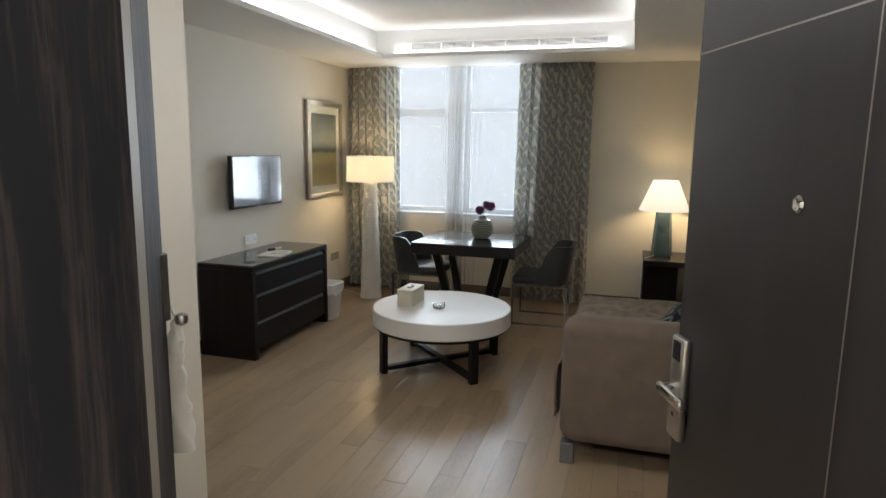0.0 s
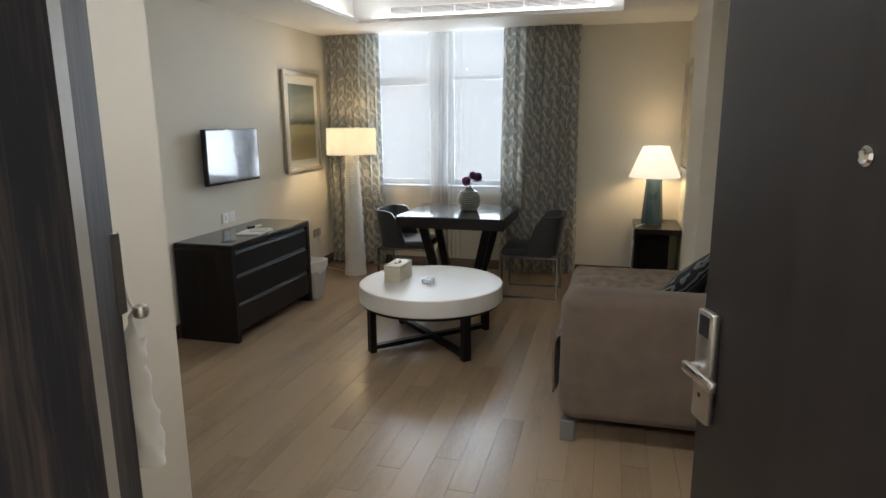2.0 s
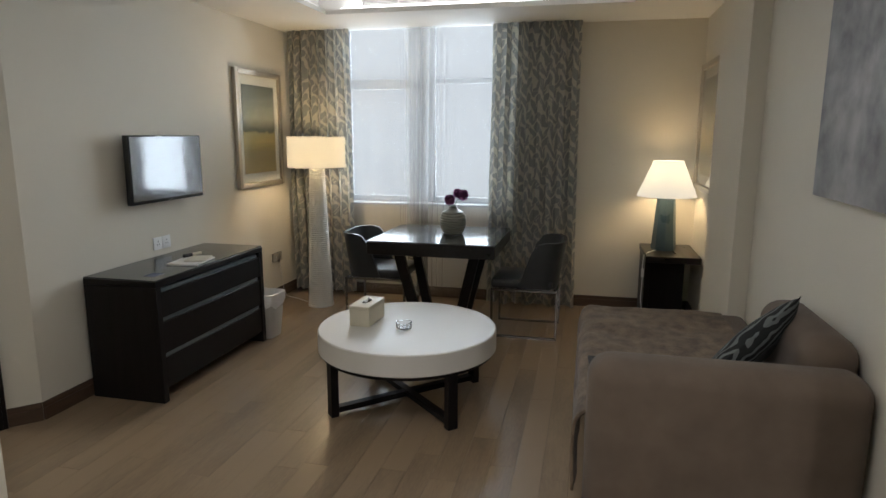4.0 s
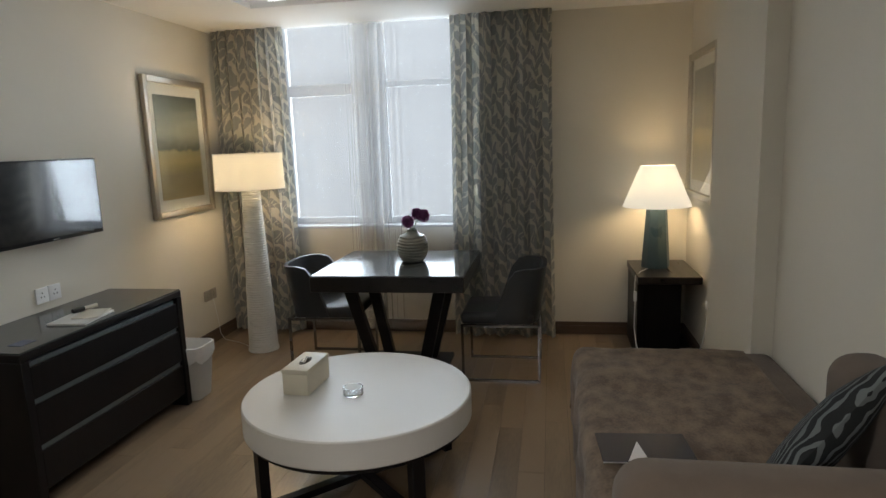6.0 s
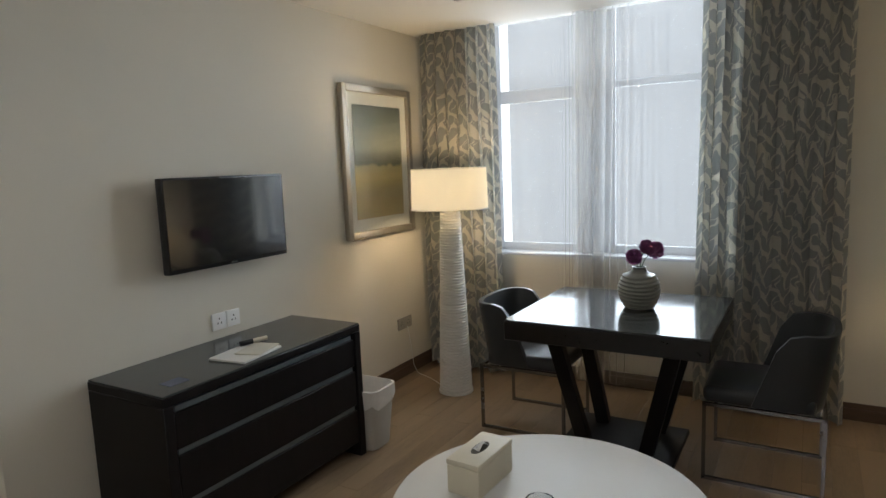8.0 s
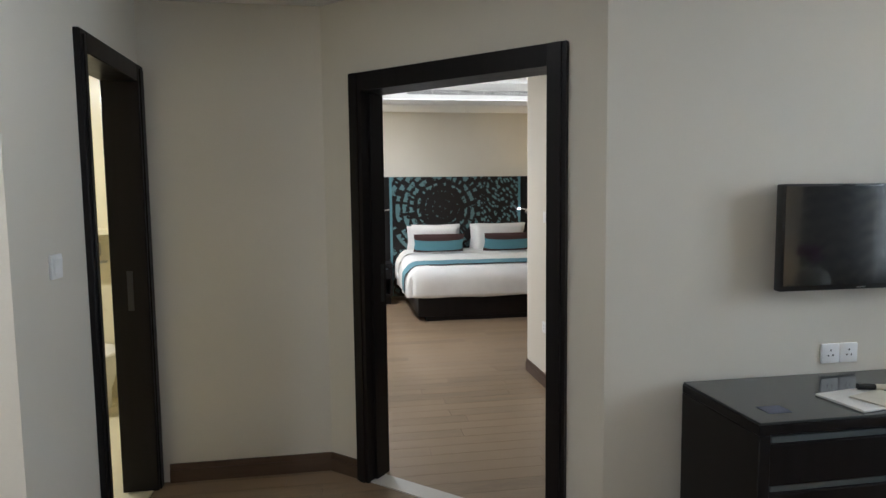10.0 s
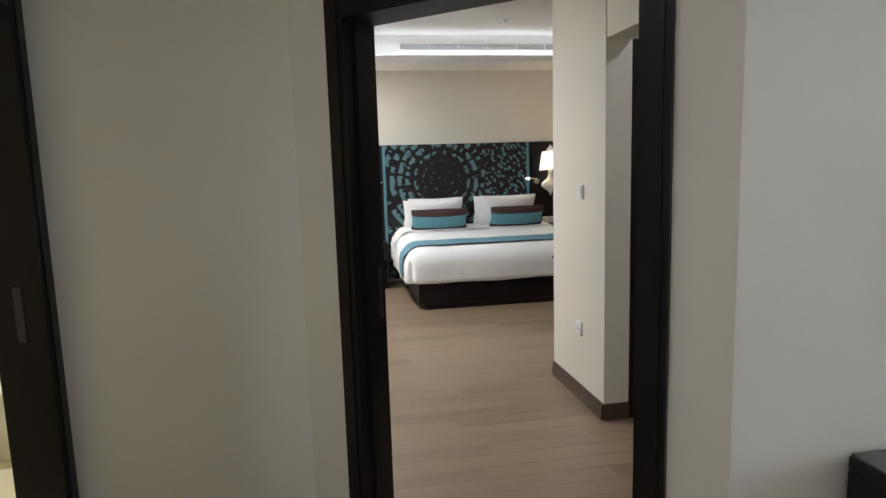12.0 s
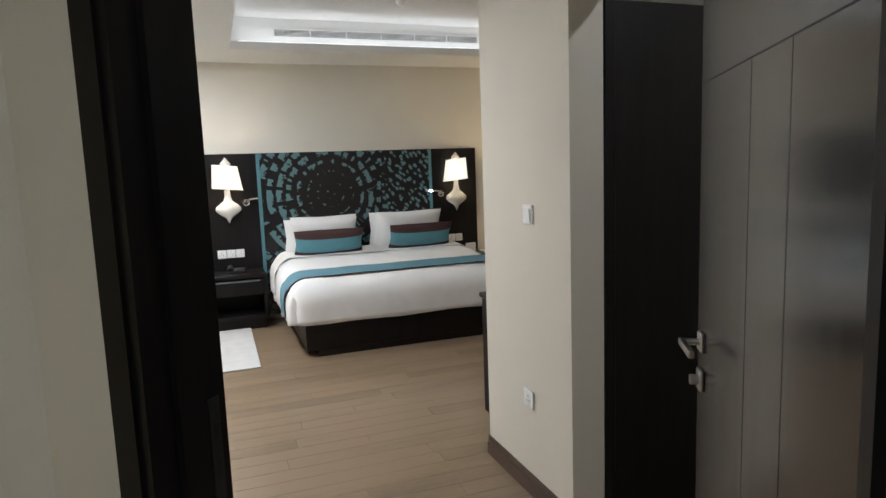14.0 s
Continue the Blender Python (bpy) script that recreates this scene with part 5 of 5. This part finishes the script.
# things on the dresser
tr = thing("notepad", "white notepad with papers lying on the dresser", "notepad", (-2.59, 4.50, 0.7352), 8)
part("pad", B((-0.10, -0.13, 0), (0.10, 0.13, 0.010), 0.002, 1), PAPER, tr)
part("card", B((-0.03, -0.05, 0.0102), (0.10, 0.13, 0.016), 0.002, 1, Matrix.Rotation(radians(9), 4, "Z")), material("cream_card", (0.60, 0.57, 0.48), 0.5), tr)
mk = thing("marker_pen", "thick cream marker pen with a black cap on the notepad", "pen", (-2.655, 4.60, 0.761), 75)
part("barrel", tube(bmesh.new(), [(0.0005, 0, 0), (0.075, 0, 0)], 0.011, 12), IVORY, mk, "cream barrel")
part("cap", tube(bmesh.new(), [(-0.062, 0, 0), (-0.05, 0, 0), (0, 0, 0)], 0.0125, 12), BLACK, mk, "black cap")
# Thin blue-grey rectangle on the glass top.
solid("card", B((-2.60, 4.06, 0.7352), (-2.53, 4.15, 0.7365)), material("blue_grey_rectangle", (0.10, 0.11, 0.16), 0.5), "small flat dark rectangle on the dresser", "card")

# ---- bedroom ----
HX = HBX + 0.045


def headboard():
    g = thing("headboard", "wide dark headboard panel with a teal ring pattern and teal strips", "headboard", (HBX, 4.255, 0))
    x0, x1 = 0.001, 0.045
    for y0, y1 in ((-1.515, -0.98), (0.951, 1.498)):
        part("side_panel", B((x0, y0, 0.05), (x1, y1, 1.768), 0.003, 1), DARK, g)
    for y0, y1 in ((-0.979, -0.945), (0.916, 0.950)):
        part("teal_strip", B((x0, y0, 0.05), (x1 - 0.004, y1, 1.768), 0.002, 1), TEALPAINT, g, "teal painted strip")
    p = part("swirl_panel", B((x0, -0.944, 0.05 - 1.36), (x1, 0.915, 1.768 - 1.36), 0.002, 1), SWIRL, g, "dark lacquered panel with rings of teal dashes")
    p.location = (0, 0, 1.36)


headboard()


def bed():
    g = thing("bed", "king-size bed with a dark wooden box base", "bed", (-8.7, 4.395, 0))
    part("plinth", B((-0.84, -0.83, 0), (0.765, 0.83, 0.055), 0.003, 1), DARK, g)
    part("base", B((-0.85, -0.925, 0.0555), (0.77, 0.905, 0.285), 0.006, 2), DARK, g)
    part("mattress", B((-0.85, -0.90, 0.286), (0.72, 0.90, 0.52), 0.09, 5), LINEN, g)
    return g


bed()


def draped(name, x0, x1, y0, y1, top, low, rad, lift, mat, label, category, seed, front=True, parent=None, hem=0.02, nx=44, ny=90, amp=0.006):
    """Bedding that lies on the mattress and falls over its two sides (and its foot)."""
    bm = bmesh.new()
    fall = top - low
    side = fall - rad + rad * 1.57
    total = (y1 - y0 - 2 * rad) + 2 * side
    ftotal = (x1 - x0 - (rad if front else 0)) + (side if front else 0)

    def bend(d, flat):
        """Distance along the cloth to distance out and height below the top."""
        if d <= flat:
            return d, 0.0
        e = d - flat
        if e < rad * 1.57:
            return flat + rad * math.sin(e / rad), rad * (1 - math.cos(e / rad))
        return flat + rad, rad + e - rad * 1.57

    rows = []
    half = (y1 - y0) / 2 - rad
    yc = (y0 + y1) / 2
    for i in range(nx + 1):
        u = i / nx * ftotal
        out_x, dx = bend(u, x1 - x0 - rad) if front else (u, 0.0)
        row = []
        for j in range(ny + 1):
            v = (j / ny - 0.5) * total
            ox = out_x
            oy, dy = bend(abs(v), half)
            drop = max(dx, dy)
            if dx > 0 and dy > 0:
                k = min(1.0, min(dx, dy) / max(rad, 1e-6))
                oy -= rad * 0.40 * k
                ox -= rad * 0.40 * k
            w = amp * noise.noise(Vector((u * 4 + seed, v * 4, seed))) + 0.5 * amp * noise.noise(Vector((u * 11, v * 11, seed)))
            hang = min(1.0, drop * 5)
            z = top + lift - drop + w * (1 - hang) + 0.075 * min(1.0, max(0.0, (-7.95 - x0 - ox) / 1.4)) * (1 - 0.7 * hang)
            if drop > fall - 0.005:
                z = low + lift + hem * 0.5 * noise.noise(Vector((u * 3, v * 3, 2 + seed)))
            s = 1 if v >= 0 else -1
            row.append(bm.verts.new((x0 + ox + (lift if dx > rad * 0.5 else 0) + w * hang, yc + s * (oy + (lift if dy > rad * 0.5 else 0) + w * hang * 2), z)))
        rows.append(row)
    for i in range(nx):
        for j in range(ny):
            bm.faces.new((rows[i][j], rows[i + 1][j], rows[i + 1][j + 1], rows[i][j + 1]))
    bmesh.ops.recalc_face_normals(bm, faces=bm.faces)
    ob = part(name, bm, mat, parent, label if parent else "")
    th = ob.modifiers.new("thickness", "SOLIDIFY")
    th.thickness, th.offset = 0.006, -1
    if parent is None:
        tagged(ob, label, category)
    return ob


draped("duvet", -9.38, -7.87, 3.335, 5.45, 0.655, 0.29, 0.19, 0.0, LINEN, "smooth white duvet hanging over the bed sides", "duvet", 3, amp=0.012)
draped("turned_sheet", -9.38, -8.98, 3.33, 5.455, 0.66, 0.36, 0.19, 0.010, LINEN, "white sheet turned back below the pillows", "sheet", 7, front=False, nx=16, amp=0.008)
run = draped("bed_runner", -8.35, -8.05, 3.33, 5.455, 0.657, 0.33, 0.19, 0.010, TEAL, "teal bed runner with a plum brown border across the foot", "bed runner", 5, front=False, nx=14, amp=0.006)
draped("border_band", -8.049, -8.026, 3.33, 5.455, 0.657, 0.33, 0.19, 0.010, BROWNCL, "plum brown border", "", 5, front=False, parent=run, nx=4, amp=0.006)


def striped():
    m = material("striped_cushion_cloth", (0.1, 0.1, 0.1), 0.8, bump=0.2, grain=350, spec=0.2)
    n, link, b = pattern_nodes(m)
    co, sp, rp = n.new("ShaderNodeTexCoord"), n.new("ShaderNodeSeparateXYZ"), n.new("ShaderNodeValToRGB")
    link(co.outputs["Object"], sp.inputs[0])
    mr = n.new("ShaderNodeMapRange")
    mr.inputs["From Max"].default_value = 0.32
    link(sp.outputs["Z"], mr.inputs["Value"])
    link(mr.outputs[0], rp.inputs[0])
    rp.color_ramp.interpolation = "CONSTANT"
    e = rp.color_ramp.elements
    e[0].position, e[0].color = 0.0, (0.065, 0.035, 0.032, 1)
    e[1].position, e[1].color = 0.24, (0.12, 0.28, 0.33, 1)
    e.new(0.70).color = (0.065, 0.035, 0.032, 1)
    link(rp.outputs[0], b.inputs["Base Color"])
    return m


STRIPE = striped()
pillow("pillow", 0.74, 0.42, 0.20, LINEN, "plump white pillow leaning on the headboard", "pillow", pose(-9.30, 3.85, 0.69, 20, 0, 88), 0.42, 2, "white pillows")
pillow("pillow", 0.74, 0.44, 0.20, LINEN, "plump white pillow leaning on the headboard", "pillow", pose(-9.30, 4.79, 0.69, 18, 0, 92), 0.42, 6, "white pillows")
pillow("pillow", 0.70, 0.41, 0.17, LINEN, "white pillow behind another against the headboard", "pillow", pose(-9.44, 3.91, 0.69, 10, 0, 90), 0.42, 9, "white pillows")
pillow("pillow", 0.70, 0.41, 0.17, LINEN, "white pillow behind another against the headboard", "pillow", pose(-9.44, 4.75, 0.69, 10, 0, 90), 0.42, 11, "white pillows")
pillow("cushion", 0.70, 0.30, 0.15, STRIPE, "teal and plum striped cushion in front of the pillows", "cushion", pose(-9.11, 3.90, 0.705, 24, 0, 89), 0.45, 4, "striped cushions")
pillow("cushion", 0.70, 0.30, 0.15, STRIPE, "teal and plum striped cushion in front of the pillows", "cushion", pose(-9.11, 4.87, 0.705, 24, 0, 92), 0.45, 5, "striped cushions")


def wall_lamp(y, z, tilt):
    """Flattened baluster lamp on the headboard, z its lowest tip."""
    g = thing("wall_lamp", "white baluster-shaped wall lamp with a lit cream shade", "wall lamp", (HX, y, z), 0, "lamps on the headboard")
    prof = [(0.001, 0), (0.012, 0.03), (0.035, 0.065), (0.09, 0.10), (0.122, 0.135), (0.118, 0.17), (0.075, 0.205), (0.040, 0.235), (0.030, 0.28), (0.026, 0.345), (0.001, 0.346)]
    bm = lathe(bmesh.new(), prof, 32)
    for v in bm.verts:
        a = math.atan2(v.co.y, v.co.x)
        k = 1 + 0.03 * math.cos(12 * a)
        v.co.x, v.co.y = v.co.x * 0.45 * k + 0.058, v.co.y * k
    part("body", bm, CERAMIC, g, "white ribbed body")
    bm = lathe(bmesh.new(), [(0.150, 0.35), (0.122, 0.59), (0.119, 0.59), (0.147, 0.35)], 36)
    bmesh.ops.delete(bm, geom=[f for f in bm.faces if len(f.verts) > 4], context="FACES_ONLY")
    for v in bm.verts:
        v.co.x = v.co.x * 0.40 + 0.062
        v.co.y += 0.05 * tilt * (v.co.z - 0.45)
        v.co.z += tilt * 0.10 * v.co.y
    part("shade", bm, SHADE2, g, "cream lamp shade")
    bm = lathe(bmesh.new(), [(0.001, 0.575), (0.045, 0.59), (0.052, 0.61), (0.030, 0.635), (0.006, 0.665), (0.001, 0.67)], 20)
    for v in bm.verts:
        v.co.x = v.co.x * 0.45 + 0.06
    part("finial", bm, CERAMIC, g)
    part("wall_plate", B((0.0005, -0.03, 0.40), (0.012, 0.03, 0.52), 0.004, 1), CHROME, g)
    lamp("wall_lamp_bulb", "POINT", 5.0, WARM, pose(HX + 0.062, y, z + 0.46), size=0.03)


wall_lamp(2.971, 1.06, -1)
wall_lamp(5.475, 1.055, 1)


def reading_light(y, z, s, lit):
    g = thing("reading_light", "small chrome swan-neck reading light on the headboard", "reading light", (HX, y, z), 0, "reading lights")
    bm = bmesh.new()
    pts = [(0.02, 0.03 * math.cos(t) * s, 0.03 * math.sin(t) - 0.015) for t in [radians(-200 + 18 * i) for i in range(16)]]
    tube(bm, pts, 0.008, 8)
    part("swan_neck", bm, CHROME, g)
    part("rose", lathe(bmesh.new(), [(0.001, 0), (0.024, 0), (0.022, 0.012), (0.001, 0.014)], 20), CHROME, g).matrix_basis = pose(0.0005, 0, 0, 0, 90, 0)
    bm = tube(bmesh.new(), [(0.03, 0.03 * s, 0.012), (0.05, 0.075 * s, 0.02), (0.055, 0.115 * s, 0.022)], 0.013, 10)
    hd = part("lamp_head", bm, CHROME, g)
    if lit:
        part("bulb", tube(bmesh.new(), [(0.056, 0.1155 * s, 0.022), (0.058, 0.15 * s, 0.024)], 0.012, 10), LED, hd, "bright white bulb")


LED = glowing("white_led", (0.95, 0.98, 1.0), 6.0)
reading_light(3.15, 1.28, 1, False)
reading_light(5.30, 1.27, -1, True)
for y, z, n in ((2.963, 0.741, 3), (5.465, 0.734, 2)):
    socket((HX, y, z), 90, n, label="white sockets and switches set in the headboard")


def nightstand(y0, y1):
    g = thing("nightstand", "dark wooden bedside shelf unit under the headboard lamps", "nightstand", (HX, (y0 + y1) / 2, 0), 0, "nightstands")
    w = (y1 - y0) / 2
    part("top", B((0.001, -w, 0.53), (0.40, w, 0.57), 0.004, 1), DARKH, g)
    part("side_panel", B((0.001, -w, 0.12), (0.39, -w + 0.03, 0.5295), 0.003, 1), DARK, g)
    part("side_panel", B((0.001, w - 0.03, 0.12), (0.39, w, 0.5295), 0.003, 1), DARK, g)
    d = part("drawer", B((0.02, -w + 0.031, 0.36), (0.395, w - 0.031, 0.515), 0.003, 1), DARK, g)
    part("handle_strip", B((0.3955, -w + 0.06, 0.495), (0.400, w - 0.06, 0.510), 0.001, 1), GRIP, d)
    part("bottom_shelf", B((0.001, -w + 0.031, 0.12), (0.39, w - 0.031, 0.15), 0.003, 1), DARK, g)
    part("plinth", B((0.02, -w + 0.02, 0), (0.33, w - 0.02, 0.1195), 0.003, 1), DARK, g)


nightstand(2.70, 3.27)
nightstand(5.51, 6.03)
ph = thing("telephone", "black desk telephone on the nightstand", "telephone", (HX + 0.20, 3.0, 0.5702), 85)
part("phone_body", B((-0.09, -0.08, 0), (0.09, 0.08, 0.035), 0.012, 2, Matrix.Rotation(radians(6), 4, "X")), BLACK, ph)
part("handset", B((-0.085, -0.025, 0.04), (-0.04, 0.15, 0.07), 0.014, 3, Matrix.Translation((0, -0.06, 0))), BLACK, ph)
solid("card_stand", B((HX + 0.10, 5.55, 0.5702), (HX + 0.13, 5.67, 0.67), 0.003, 1), PAPER, "white folded card on the nightstand", "card")
solid("notepad", B((HX + 0.14, 5.71, 0.5702), (HX + 0.28, 5.87, 0.585), 0.003, 1), PAPER, "white notepad on the nightstand", "notepad")
bm = B((-9.45, 2.46, 0.0005), (-7.84, 3.09, 0.014), 0.004, 1)
solid("rug", bm, RUG, "white bedside rug on the plank floor", "rug")
cab = thing("cabinet", "dark wooden low cabinet behind the partition", "cabinet", (-5.92, 4.75, 0))
part("body", B((-0.21, -0.45, 0.06), (0.235, 0.45, 0.77), 0.004, 1), DARK, cab)
part("top", B((-0.222, -0.462, 0.7705), (0.235, 0.462, 0.80), 0.004, 1), DARKH, cab)
part("plinth", B((-0.19, -0.43, 0), (0.22, 0.43, 0.0595)), DARK, cab)
sd = thing("smoke_detector", "small white smoke detector on the bedroom ceiling", "smoke detector", (-8.1, 4.48, BCEIL + 0.30))
part("housing", lathe(bmesh.new(), [(0.001, -0.045), (0.03, -0.045), (0.045, -0.02), (0.05, 0.0), (0.001, 0.0)], 24), PLASTIC, sd)

# bathroom: wall-hung fittings that show through the doorway
wc = thing("toilet", "white ceramic toilet against the bathroom wall", "toilet", (-5.58, 0.80, 0), 0)
bm = bmesh.new()
rings = []
for z, sx, sy, ox in ((0.0, 0.20, 0.11, 0.26), (0.10, 0.21, 0.115, 0.27), (0.22, 0.26, 0.15, 0.29), (0.34, 0.30, 0.18, 0.30), (0.39, 0.31, 0.185, 0.31), (0.40, 0.305, 0.18, 0.31)):
    rings.append([bm.verts.new((ox + sx * math.cos(2 * math.pi * i / 32), sy * math.sin(2 * math.pi * i / 32), z)) for i in range(32)])
for p, q in zip(rings, rings[1:]):
    for i in range(32):
        bm.faces.new((p[i], p[(i + 1) % 32], q[(i + 1) % 32], q[i]))
bm.faces.new(list(reversed(rings[0])))
bm.faces.new(rings[-1])
part("bowl", bm, CERAMIC, wc)
bm = lathe(bmesh.new(), [(0.001, 0.401), (0.185, 0.401), (0.19, 0.415), (0.18, 0.43), (0.001, 0.432)], 36)
for v in bm.verts:
    v.co.x = v.co.x * 1.62 + 0.31
part("lid", bm, CERAMIC, wc)
fl = thing("flush_plate", "beige flush plate above the toilet ledge", "flush plate", (-5.60, 0.69, 1.35))
part("plate", B((0.0005, -0.06, -0.05), (0.012, 0.06, 0.05), 0.003, 1), GREYPL, fl)
structure("bathroom_ledge", B((-5.6, -0.7, 1.25), (-5.42, 1.44, 1.29), 0.004, 1), TILE, "cream tiled ledge above the toilet", "ledge")
gs = thing("bathroom_shelf", "steel shelf with a roll holder below the ledge", "shelf", (-5.6, 0.70, 1.04))
part("shelf_plate", B((0.001, -0.16, 0), (0.11, 0.16, 0.012), 0.002, 1), STEEL, gs)
part("cover", B((0.001, -0.13, 0.05), (0.10, 0.12, 0.15), 0.01, 2), STEEL, gs)


# Added ceiling fitting with a lamp, unseen, to brighten what lies around it.
def downlight(x, y, z, power, colour=COOL):
    g = thing("downlight", "added recessed white ceiling downlight, unseen, lit", "downlight", (x, y, z), 0, "recessed downlights")
    bm = lathe(bmesh.new(), [(0.040, -0.001), (0.055, -0.001), (0.055, -0.006), (0.040, -0.008)], 28)
    bmesh.ops.delete(bm, geom=[f for f in bm.faces if len(f.verts) > 4], context="FACES_ONLY")
    part("ring", bm, WHITE, g)
    part("lens", lathe(bmesh.new(), [(0.001, -0.001), (0.0395, -0.001), (0.0395, -0.004), (0.001, -0.004)], 24), DIFF, g)
    data = bpy.data.lights.new("added_downlight_bulb", "AREA")
    data.shape, data.size, data.energy, data.color = "DISK", 0.08, power, colour
    ob = new("added_downlight_bulb", data)
    ob.matrix_world = pose(x, y, z - 0.012)


DIFF = glowing("frosted_lens", (1.0, 0.95, 0.86), 3.0)
# Unseen lamps added for brightness; the bathroom's, last, follows its visible glow.
downlight(-0.15, -0.9, 2.7, 42)
downlight(-0.45, 2.1, CEIL, 10)
downlight(-2.45, 2.35, CEIL, 2.2)
downlight(-6.1, 2.3, BCEIL, 14)
downlight(-7.4, 2.3, BCEIL, 23)
downlight(-8.5, 2.2, BCEIL, 15)
downlight(-4.1, 4.75, BCEIL, 3.5)
downlight(-4.6, 0.5, 2.5, 15, (1.0, 0.93, 0.80))

# ---- floor planks ----
PW, PL = 0.124, 1.25
floor_ob = bpy.data.objects["floor"]
plank_mesh = mesh_of("plank", B((-0.5, -0.5, -0.0058), (0.5, 0.5, 0.0), 0.0), PLANK, False)
rng = random.Random(21)
nearest, rest = [], []
x = 0.86
while x > HBX:
    x0 = x - PW
    south, north = (0.30, WINY) if x0 > -3.05 else (1.6, 8.45)
    if -2.0 < x0 < -0.7:
        south = 0.7
    y = south - rng.uniform(0.1, 1.0) * PL
    while y < north:
        a, b = max(y, south), min(y + PL * rng.uniform(0.82, 1.15), north)
        y = y + PL if b >= north else b
        if b - a < 0.02:
            continue
        piece = ((x0 + x) / 2, (a + b) / 2, PW - 0.0016, b - a - 0.0016)
        (nearest if x0 > -3.1 or (x0 > -6.6 and a < 4.2) else rest).append(piece)
    x = x0
for i, (cx, cy, w, l) in enumerate(nearest[:300]):
    p = new("plank", plank_mesh)
    p.parent = floor_ob
    p.location, p.scale = (cx, cy, 0), (w, l, 1)
bm = bmesh.new()
for cx, cy, w, l in nearest[300:] + rest:
    box(bm, (cx - w / 2, cy - l / 2, -0.0058), (cx + w / 2, cy + l / 2, 0))
far = part("planks", bm, PLANK_FAR, floor_ob, "oak planks of the further floor")
far["kind"] = "stuff"
